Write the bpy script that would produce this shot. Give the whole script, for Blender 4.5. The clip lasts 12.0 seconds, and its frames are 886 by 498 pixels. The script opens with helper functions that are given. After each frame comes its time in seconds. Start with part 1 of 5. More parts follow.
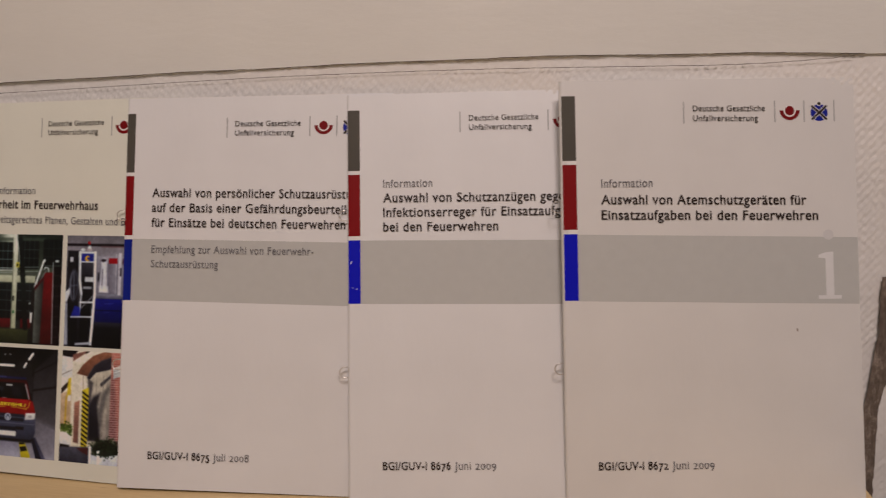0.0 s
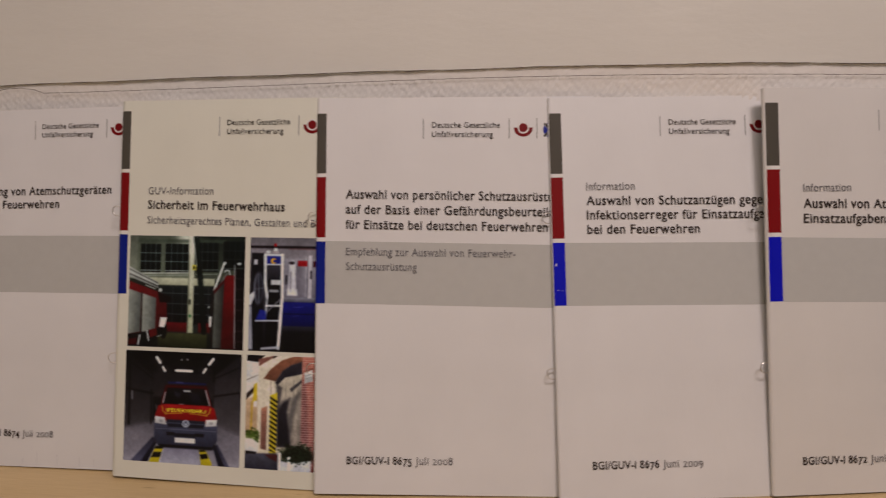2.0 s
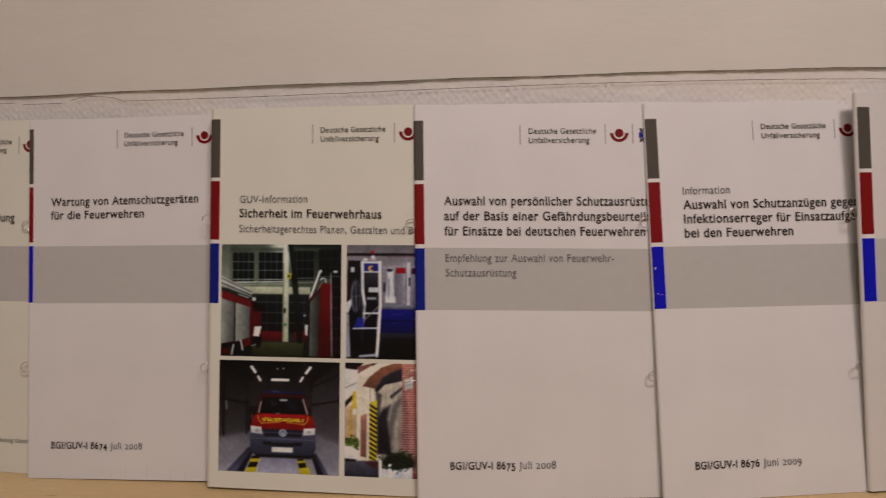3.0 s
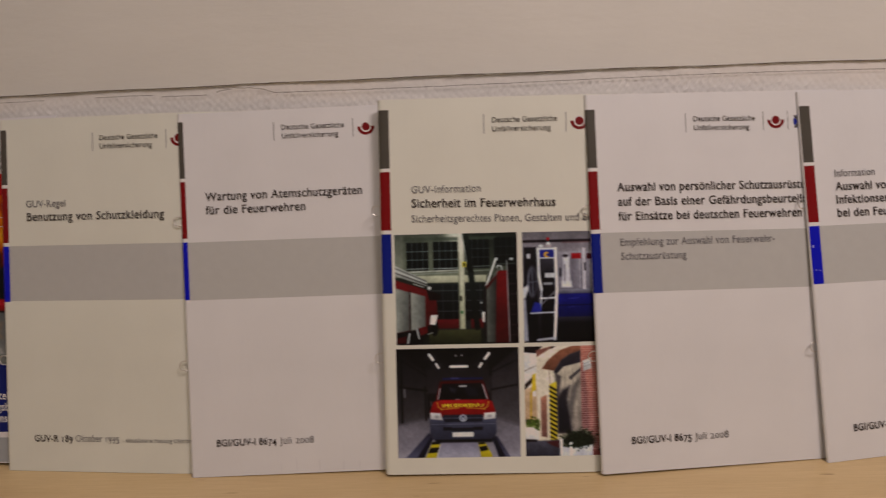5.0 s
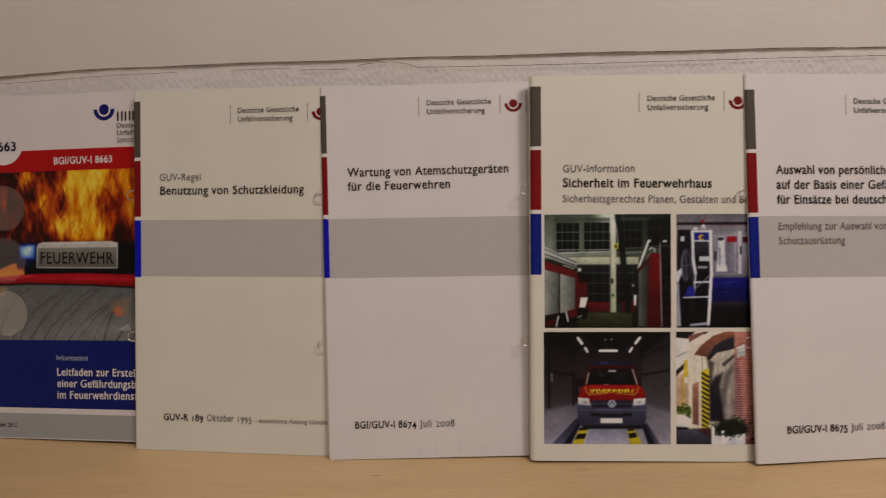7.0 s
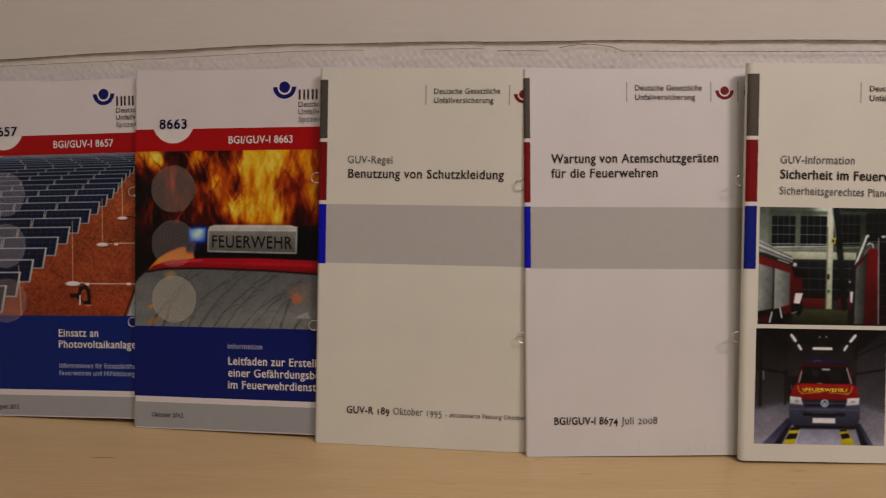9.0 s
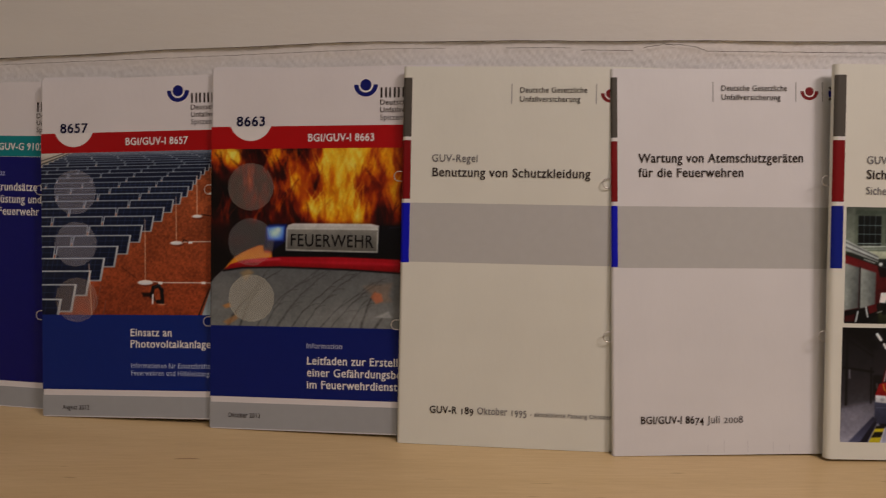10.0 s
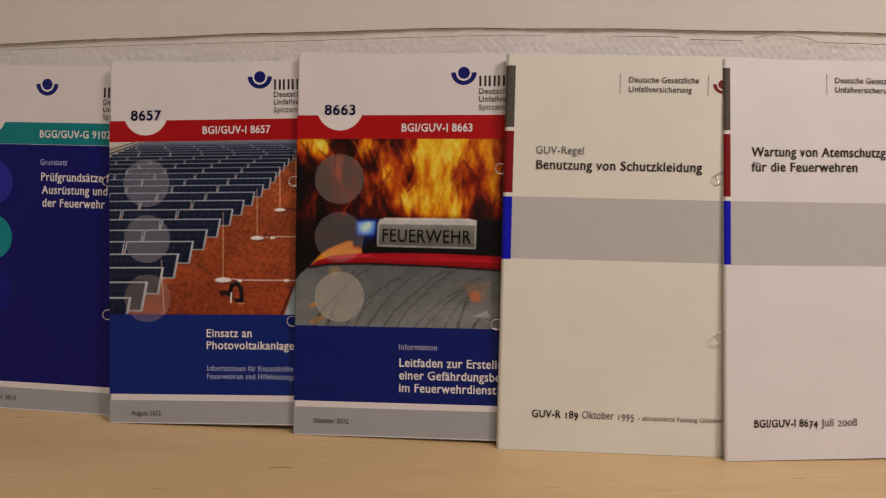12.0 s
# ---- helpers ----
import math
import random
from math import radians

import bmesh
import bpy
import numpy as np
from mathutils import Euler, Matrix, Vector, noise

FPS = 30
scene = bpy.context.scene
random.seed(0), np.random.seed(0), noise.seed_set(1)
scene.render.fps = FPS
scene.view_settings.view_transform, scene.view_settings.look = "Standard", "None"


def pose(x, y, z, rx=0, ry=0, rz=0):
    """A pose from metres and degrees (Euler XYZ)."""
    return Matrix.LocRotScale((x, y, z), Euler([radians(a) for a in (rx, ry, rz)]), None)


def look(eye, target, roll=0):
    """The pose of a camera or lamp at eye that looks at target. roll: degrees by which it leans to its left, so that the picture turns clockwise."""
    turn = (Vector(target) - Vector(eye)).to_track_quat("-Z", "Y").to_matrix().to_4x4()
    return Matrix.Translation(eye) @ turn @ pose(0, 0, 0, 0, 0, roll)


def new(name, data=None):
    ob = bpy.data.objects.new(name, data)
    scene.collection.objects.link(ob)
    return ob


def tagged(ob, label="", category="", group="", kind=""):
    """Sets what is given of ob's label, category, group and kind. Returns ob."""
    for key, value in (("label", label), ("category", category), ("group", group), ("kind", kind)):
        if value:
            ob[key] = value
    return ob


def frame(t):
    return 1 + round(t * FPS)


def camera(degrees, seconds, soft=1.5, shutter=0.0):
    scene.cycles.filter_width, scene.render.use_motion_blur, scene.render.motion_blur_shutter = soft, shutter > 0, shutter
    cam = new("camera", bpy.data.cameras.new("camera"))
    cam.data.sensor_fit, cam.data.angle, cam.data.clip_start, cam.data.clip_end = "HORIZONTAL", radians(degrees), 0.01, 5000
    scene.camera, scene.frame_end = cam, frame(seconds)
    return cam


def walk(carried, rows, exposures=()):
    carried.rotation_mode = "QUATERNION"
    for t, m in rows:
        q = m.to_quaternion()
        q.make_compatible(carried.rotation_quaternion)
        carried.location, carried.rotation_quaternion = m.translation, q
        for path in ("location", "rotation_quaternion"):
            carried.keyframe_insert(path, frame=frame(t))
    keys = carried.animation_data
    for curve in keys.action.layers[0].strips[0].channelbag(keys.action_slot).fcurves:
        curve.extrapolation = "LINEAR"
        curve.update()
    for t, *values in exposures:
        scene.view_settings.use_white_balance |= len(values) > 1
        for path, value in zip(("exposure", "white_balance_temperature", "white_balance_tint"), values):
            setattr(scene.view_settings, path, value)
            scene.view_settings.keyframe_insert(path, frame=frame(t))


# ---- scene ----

# ================= camera =================
cam = camera(70.0, 12.0, soft=1.2, shutter=0.5)
PATH = [
    (0, (0.24315, -0.33115, 0.16873), (-0.17212, 1.60713, -0.09698), -1.30),
    (0.5, (0.21501, -0.3386, 0.16961), (-0.17564, 1.60517, -0.09329), -1.17),
    (1, (0.18266, -0.34592, 0.16812), (-0.18131, 1.60279, -0.09658), -0.63),
    (1.5, (0.15395, -0.34742, 0.17222), (-0.17518, 1.60597, -0.10334), -0.45),
    (2, (0.11707, -0.3546, 0.17532), (-0.16865, 1.60427, -0.10962), -0.85),
    (2.5, (0.08568, -0.36073, 0.17785), (-0.17714, 1.60154, -0.1057), -1.43),
    (3, (0.05519, -0.36371, 0.18068), (-0.17344, 1.60181, -0.10993), -1.37),
    (3.2, (0.04332, -0.36655, 0.18102), (-0.18247, 1.60025, -0.10311), -1.25),
    (4.8, (-0.05528, -0.37835, 0.18387), (-0.1379, 1.59027, -0.15921), -1.69),
    (5, (-0.07181, -0.38076, 0.18617), (-0.12252, 1.58981, -0.15187), -2.18),
    (5.5, (-0.10435, -0.38189, 0.19024), (-0.1536, 1.58916, -0.14527), -1.62),
    (6, (-0.11344, -0.38496, 0.17922), (-0.16257, 1.58667, -0.15285), -1.34),
    (6.5, (-0.12741, -0.38081, 0.18312), (-0.20184, 1.58644, -0.16956), -1.86),
    (7, (-0.15383, -0.37574, 0.17555), (-0.21104, 1.59505, -0.16019), -1.14),
    (7.2, (-0.16151, -0.37395, 0.17056), (-0.22329, 1.59919, -0.15018), -0.81),
    (8.8, (-0.2631, -0.36545, 0.17347), (-0.2946, 1.60198, -0.18464), 0.03),
    (9, (-0.27223, -0.36475, 0.17127), (-0.29212, 1.6038, -0.18146), 0.20),
    (9.5, (-0.29812, -0.36451, 0.17428), (-0.29081, 1.60563, -0.16995), 0.32),
    (10, (-0.32587, -0.36371, 0.16976), (-0.30785, 1.60534, -0.18027), 0.52),
    (10.5, (-0.34026, -0.36218, 0.16835), (-0.31476, 1.60648, -0.18343), 0.51),
    (11, (-0.35821, -0.36083, 0.16555), (-0.32147, 1.60759, -0.18656), 0.40),
    (11.5, (-0.37786, -0.35422, 0.16366), (-0.3124, 1.61507, -0.17933), 0.82),
    (12, (-0.39266, -0.34609, 0.16162), (-0.30427, 1.62341, -0.1749), 1.10),
]
walk(cam, [(t, look(eye, target, roll)) for t, eye, target, roll in PATH],
     exposures=[(0, -0.29), (3, -0.33), (5, -0.31), (7, -0.29), (9.5, -0.27), (10.5, -0.25), (11.3, -0.01), (12, 0.20)])

# ================= light =================
LAMP_COLOUR = (1.0, 0.813, 0.762)
world = bpy.data.worlds.new("room_air")
world.use_nodes = True
world.node_tree.nodes["Background"].inputs[0].default_value = (1.0, 0.85, 0.72, 1)
world.node_tree.nodes["Background"].inputs[1].default_value = 0.035
scene.world = world


def area_lamp(name, eye, target, size, size_y, watts):
    data = bpy.data.lights.new(name, "AREA")
    data.shape, data.size, data.size_y, data.energy, data.color = "RECTANGLE", size, size_y, watts, LAMP_COLOUR
    ob = new(name, data)
    ob.matrix_world = look(eye, target)
    return ob


# main lamp from the upper right, unseen, well below the ceiling
area_lamp("unseen_lamp_light", (0.46, -0.70, 1.10), (0.05, -0.1, 0.0), 0.30, 0.20, 8.6)
# second unseen lamp, added as fill
area_lamp("unseen_lamp_light", (0.10, -1.45, 1.70), (-0.4, -0.3, 0.0), 0.6, 0.3, 7.5)

# ================= materials =================
MM = 0.001


def lin(c):
    c = c / 255.0
    return c / 12.92 if c <= 0.04045 else ((c + 0.055) / 1.055) ** 2.4


# colours are given as they look under the warm lamp; dividing by the look of white paper gives the pigment
WHITE_LOOK = [lin(v) for v in (190, 174, 162)]


def pigment(rgb):
    out = []
    for v, w in zip(rgb, WHITE_LOOK):
        r = min(1.1, lin(v) / w)
        out.append(min(0.86, 0.78 * r ** (1 + 0.5 * max(0.0, 1 - r))))
    return out


def shader(name):
    mat = bpy.data.materials.new(name)
    mat.use_nodes = True
    nt = mat.node_tree
    return mat, nt, nt.nodes["Principled BSDF"]


def node(nt, kind, **values):
    n = nt.nodes.new(kind)
    for key, value in values.items():
        n.inputs[key].default_value = value
    return n


def mapped(nt, scale):
    co = nt.nodes.new("ShaderNodeTexCoord")
    mp = nt.nodes.new("ShaderNodeMapping")
    mp.inputs["Scale"].default_value = scale
    nt.links.new(co.outputs["Object"], mp.inputs["Vector"])
    return mp


def ramp(nt, source, *stops):
    r = nt.nodes.new("ShaderNodeValToRGB")
    while len(r.color_ramp.elements) < len(stops):
        r.color_ramp.elements.new(0.5)
    for e, (at, rgb) in zip(r.color_ramp.elements, stops):
        e.position, e.color = at, (*rgb, 1)
    nt.links.new(source, r.inputs[0])
    return r


def bump(nt, bsdf, source, strength, distance):
    b = nt.nodes.new("ShaderNodeBump")
    b.inputs["Strength"].default_value, b.inputs["Distance"].default_value = strength, distance
    nt.links.new(source, b.inputs["Height"])
    nt.links.new(b.outputs[0], bsdf.inputs["Normal"])


INKS = {}


def ink(*rgb, rough=0.42):
    """Printing ink on coated paper, faintly mottled."""
    key = (rgb, rough)
    if key not in INKS:
        mat, nt, bsdf = shader("ink")
        base = pigment(rgb)
        n = node(nt, "ShaderNodeTexNoise", Scale=3.0, Detail=4.0)
        nt.links.new(mapped(nt, (60, 60, 60)).outputs[0], n.inputs["Vector"])
        r = ramp(nt, n.outputs[0], (0.3, [v * 0.98 for v in base]), (0.7, [min(1, v * 1.02) for v in base]))
        nt.links.new(r.outputs[0], bsdf.inputs["Base Color"])
        bsdf.inputs["Roughness"].default_value = rough
        bsdf.inputs["Specular IOR Level"].default_value = 0.25
        INKS[key] = mat
    return INKS[key]


def paper(name, rgb, rough=0.5):
    mat, nt, bsdf = shader(name)
    base = pigment(rgb)
    big = node(nt, "ShaderNodeTexNoise", Scale=1.0, Detail=3.0)
    nt.links.new(mapped(nt, (25, 25, 25)).outputs[0], big.inputs["Vector"])
    r = ramp(nt, big.outputs[0], (0.3, [v * 0.965 for v in base]), (0.72, [min(0.9, v * 1.02) for v in base]))
    nt.links.new(r.outputs[0], bsdf.inputs["Base Color"])
    fine = node(nt, "ShaderNodeTexNoise", Scale=1.0, Detail=5.0, Roughness=0.6)
    nt.links.new(mapped(nt, (220, 220, 90)).outputs[0], fine.inputs["Vector"])
    bump(nt, bsdf, fine.outputs[0], 0.25, 0.0004)
    bsdf.inputs["Roughness"].default_value = rough
    return mat


def wood_material():
    mat, nt, bsdf = shader("beech_veneer")
    wave = node(nt, "ShaderNodeTexNoise", Scale=1.0, Detail=5.0, Roughness=0.55, Distortion=0.4)
    nt.links.new(mapped(nt, (4.5, 42, 42)).outputs[0], wave.inputs["Vector"])
    a, b, c = (0.58, 0.425, 0.215), (0.63, 0.47, 0.245), (0.67, 0.51, 0.28)
    r = ramp(nt, wave.outputs[0], (0.28, a), (0.5, b), (0.74, c))
    fine = node(nt, "ShaderNodeTexNoise", Scale=1.0, Detail=4.0, Roughness=0.7)
    nt.links.new(mapped(nt, (40, 700, 700)).outputs[0], fine.inputs["Vector"])
    rf = ramp(nt, fine.outputs[0], (0.3, (0.90, 0.88, 0.86)), (0.62, (1, 1, 1)))
    mul = nt.nodes.new("ShaderNodeMixRGB")
    mul.blend_type = "MULTIPLY"
    mul.inputs[0].default_value = 1.0
    nt.links.new(r.outputs[0], mul.inputs[1])
    nt.links.new(rf.outputs[0], mul.inputs[2])
    # short dark pores and flecks along the grain
    fleck = node(nt, "ShaderNodeTexNoise", Scale=1.0, Detail=1.0)
    nt.links.new(mapped(nt, (38, 260, 260)).outputs[0], fleck.inputs["Vector"])
    rk = ramp(nt, fleck.outputs[0], (0.215, (0.55, 0.47, 0.40)), (0.26, (1, 1, 1)))
    mul2 = nt.nodes.new("ShaderNodeMixRGB")
    mul2.blend_type = "MULTIPLY"
    mul2.inputs[0].default_value = 1.0
    nt.links.new(mul.outputs[0], mul2.inputs[1])
    nt.links.new(rk.outputs[0], mul2.inputs[2])
    nt.links.new(mul2.outputs[0], bsdf.inputs["Base Color"])
    bump(nt, bsdf, fine.outputs[0], 0.15, 0.0003)
    bsdf.inputs["Roughness"].default_value = 0.42
    return mat


def painted_wall(name, rgb, scale, strength, distance, rough=0.6):
    mat, nt, bsdf = shader(name)
    base = pigment(rgb)
    n = node(nt, "ShaderNodeTexNoise", Scale=1.0, Detail=6.0, Roughness=0.6)
    nt.links.new(mapped(nt, (6, 6, 14)).outputs[0], n.inputs["Vector"])
    r = ramp(nt, n.outputs[0], (0.3, [v * 0.95 for v in base]), (0.7, [v * 1.03 for v in base]))
    nt.links.new(r.outputs[0], bsdf.inputs["Base Color"])
    f = node(nt, "ShaderNodeTexNoise", Scale=1.0, Detail=7.0, Roughness=0.62)
    nt.links.new(mapped(nt, scale).outputs[0], f.inputs["Vector"])
    bump(nt, bsdf, f.outputs[0], strength, distance)
    bsdf.inputs["Roughness"].default_value = rough
    return mat


def metal(name, grey, rough):
    mat, nt, bsdf = shader(name)
    bsdf.inputs["Base Color"].default_value = (*grey, 1)
    bsdf.inputs["Metallic"].default_value = 1.0
    bsdf.inputs["Roughness"].default_value = rough
    return mat


def plain(name, rgb, rough=0.8):
    mat, nt, bsdf = shader(name)
    n = node(nt, "ShaderNodeTexNoise", Scale=1.0, Detail=5.0)
    nt.links.new(mapped(nt, (90, 90, 90)).outputs[0], n.inputs["Vector"])
    r = ramp(nt, n.outputs[0], (0.3, [v * 0.7 for v in rgb]), (0.7, [min(1, v * 1.25) for v in rgb]))
    nt.links.new(r.outputs[0], bsdf.inputs["Base Color"])
    bsdf.inputs["Roughness"].default_value = rough
    return mat


def dark_strip_material():
    mat, nt, bsdf = shader("dark_brown_strip")
    n = node(nt, "ShaderNodeTexNoise", Scale=1.0, Detail=6.0, Roughness=0.7)
    nt.links.new(mapped(nt, (260, 260, 110)).outputs[0], n.inputs["Vector"])
    r = ramp(nt, n.outputs[0], (0.34, (0.07, 0.053, 0.042)), (0.55, (0.16, 0.125, 0.10)), (0.70, (0.36, 0.30, 0.25)))
    nt.links.new(r.outputs[0], bsdf.inputs["Base Color"])
    bump(nt, bsdf, n.outputs[0], 0.6, 0.001)
    bsdf.inputs["Roughness"].default_value = 0.85
    return mat


WOOD = wood_material()
BOARD_PAINT = painted_wall("white_board_paint", (186, 171, 156), (50, 50, 150), 0.3, 0.0007, 0.5)
WALLPAPER = painted_wall("painted_wallpaper", (191, 174, 160), (600, 600, 600), 0.35, 0.0004, 0.75)
ROOM_PAINT = painted_wall("room_paint", (190, 176, 162), (40, 40, 40), 0.2, 0.001, 0.8)
GAP_DARK = plain("dark_gap", (0.085, 0.062, 0.045))
SEAM_DARK = plain("seam_shade", (0.11, 0.085, 0.065))
STRIP_DARK = dark_strip_material()
FLOOR_MAT = plain("floor_lino", (0.22, 0.17, 0.13), 0.6)
STEEL = metal("bright_staple_wire", (0.72, 0.70, 0.68), 0.28)
PAGES = paper("page_edges", (180, 166, 150), 0.7)
INK_DARK = ink(68, 55, 48)
INK_GREY = ink(110, 100, 95)
INK_RULE = ink(140, 129, 121)
INK_SPINE = ink(90, 80, 70)
INK_RED = ink(120, 24, 28)
INK_BLUE = ink(24, 30, 138)
INK_NAVYSP = ink(28, 44, 106)
INK_MARK = ink(114, 22, 28)
INK_BAND = ink(160, 148, 137)
INK_WHITE = ink(190, 174, 162)

# ================= helpers for things =================


COVERS = {}


def part(name, bm, material, parent, label=""):
    """One mesh under a thing; what is printed on a booklet belongs to its cover."""
    if parent and name not in ("cover", "page_block", "loop_staple", "inner_sheet"):
        parent = COVERS.get(parent.name, parent)
    me = bpy.data.meshes.new(name)
    bm.to_mesh(me)
    bm.free()
    ob = new(name, me)
    for m in material if isinstance(material, (list, tuple)) else [material]:
        me.materials.append(m)
    ob.parent = parent
    if label:
        tagged(ob, label)
    return ob


def structure(name, bm, material, label, category):
    ob = part(name, bm, material, None)
    return tagged(ob, label, category, kind="structure")


def box(bm, x0, x1, y0, y1, z0, z1):
    v = [bm.verts.new((x, y, z)) for x in (x0, x1) for y in (y0, y1) for z in (z0, z1)]
    for f in ((0, 1, 3, 2), (4, 6, 7, 5), (0, 4, 5, 1), (2, 3, 7, 6), (0, 2, 6, 4), (1, 5, 7, 3)):
        bm.faces.new([v[i] for i in f])
    return v


def tube(bm, pts, r, sides=8):
    """A round wire along the points."""
    rings = []
    for i, p in enumerate(pts):
        p = Vector(p)
        d = (Vector(pts[min(i + 1, len(pts) - 1)]) - Vector(pts[max(i - 1, 0)])).normalized()
        side = d.cross(Vector((0, 1, 0.03))).normalized()
        up = side.cross(d)
        rings.append([bm.verts.new(p + r * (math.cos(a) * side + math.sin(a) * up)) for a in [2 * math.pi * k / sides for k in range(sides)]])
    for a, b in zip(rings, rings[1:]):
        for k in range(sides):
            bm.faces.new((a[k], a[(k + 1) % sides], b[(k + 1) % sides], b[k])).smooth = True
    bm.faces.new(rings[0][::-1]), bm.faces.new(rings[-1])


def curl(thing, u):
    """How far the free edge of a cover bends back at u, in mm."""
    start, k = thing.get("curl_start", 1e9), thing.get("curl_k", 0.0)
    return k * max(0.0, u - start) ** 2


class Art:
    """A flat print on a cover: coloured shapes in layers, in one mesh. Coordinates run as the given scale and origin say."""

    def __init__(self, ox=0.0, oz=0.0, sx=1.0, sz=1.0, depth=0.05, clip=None):
        self.ox, self.oz, self.sx, self.sz, self.depth, self.clip = ox, oz, sx, sz, depth, clip
        self.bm, self.mats = bmesh.new(), []

    def up(self):
        self.depth += 0.012
        return self

    def place(self, x, z):
        u, v = self.ox + self.sx * x, self.oz + self.sz * z
        if self.clip:
            u, v = min(max(u, self.clip[0]), self.clip[1]), min(max(v, self.clip[2]), self.clip[3])
        return u, v

    def poly(self, mat, *xz):
        if mat not in self.mats:
            self.mats.append(mat)
        pts = [self.place(xz[i], xz[i + 1]) for i in range(0, len(xz), 2)]
        area = sum(a[0] * b[1] - b[0] * a[1] for a, b in zip(pts, pts[1:] + pts[:1]))
        if abs(area) < 1e-6:
            return self
        if area < 0:
            pts = pts[::-1]
        vs = [self.bm.verts.new((u * MM, -self.depth * MM, v * MM)) for u, v in pts]
        f = self.bm.faces.new(vs)
        f.material_index = self.mats.index(mat)
        return self

    def rect(self, mat, x0, z0, x1, z1):
        return self.poly(mat, x0, z0, x1, z0, x1, z1, x0, z1)

    def disc(self, mat, x, z, rx, rz=None, start=0.0, end=360.0, n=36):
        rz = rx if rz is None else rz
        out = []
        for k in range(n + (end - start < 359)):
            a = radians(start + (end - start) * k / n)
            out += [x + rx * math.cos(a), z + rz * math.sin(a)]
        return self.poly(mat, *out)

    def line(self, mat, width, *xz):
        for i in range(0, len(xz) - 2, 2):
            x0, z0, x1, z1 = xz[i:i + 4]
            d = math.hypot(x1 - x0, z1 - z0) or 1
            nx, nz = -(z1 - z0) / d * width / 2, (x1 - x0) / d * width / 2
            self.poly(mat, x0 + nx, z0 + nz, x1 + nx, z1 + nz, x1 - nx, z1 - nz, x0 - nx, z0 - nz)
        return self

    def done(self, name, parent, label=""):
        bmesh.ops.triangulate(self.bm, faces=[f for f in self.bm.faces if len(f.verts) > 4])
        if parent.get("curl_k", 0.0) > 0:
            for k in range(0, 10):
                cut = parent["curl_start"] + 5.0 * k
                bmesh.ops.bisect_plane(self.bm, geom=self.bm.verts[:] + self.bm.edges[:] + self.bm.faces[:], plane_co=(cut * MM, 0, 0), plane_no=(1, 0, 0))
            for v in self.bm.verts:
                v.co.y += curl(parent, v.co.x / MM) * MM
        return part(name, self.bm, self.mats, parent, label)


NOISE_TABLE = np.random.default_rng(7).random((64, 64))


def soft_noise(x, y, seed=0):
    """Smooth value noise between 0 and 1 over arrays."""
    x, y = x + 17.3 * seed, y + 9.1 * seed
    xi, yi = np.floor(x).astype(int), np.floor(y).astype(int)
    fx, fy = x - xi, y - yi
    fx, fy = fx * fx * (3 - 2 * fx), fy * fy * (3 - 2 * fy)
    a, b = NOISE_TABLE[yi % 64, xi % 64], NOISE_TABLE[yi % 64, (xi + 1) % 64]
    c, d = NOISE_TABLE[(yi + 1) % 64, xi % 64], NOISE_TABLE[(yi + 1) % 64, (xi + 1) % 64]
    return (a * (1 - fx) + b * fx) * (1 - fy) + (c * (1 - fx) + d * fx) * fy


def layered_noise(x, y, octaves=4, seed=0):
    total, size, norm = 0.0, 1.0, 0.0
    for k in range(octaves):
        total = total + size * soft_noise(x * 2 ** k, y * 2 ** k, seed + k)
        norm, size = norm + size, size * 0.55
    return total / norm


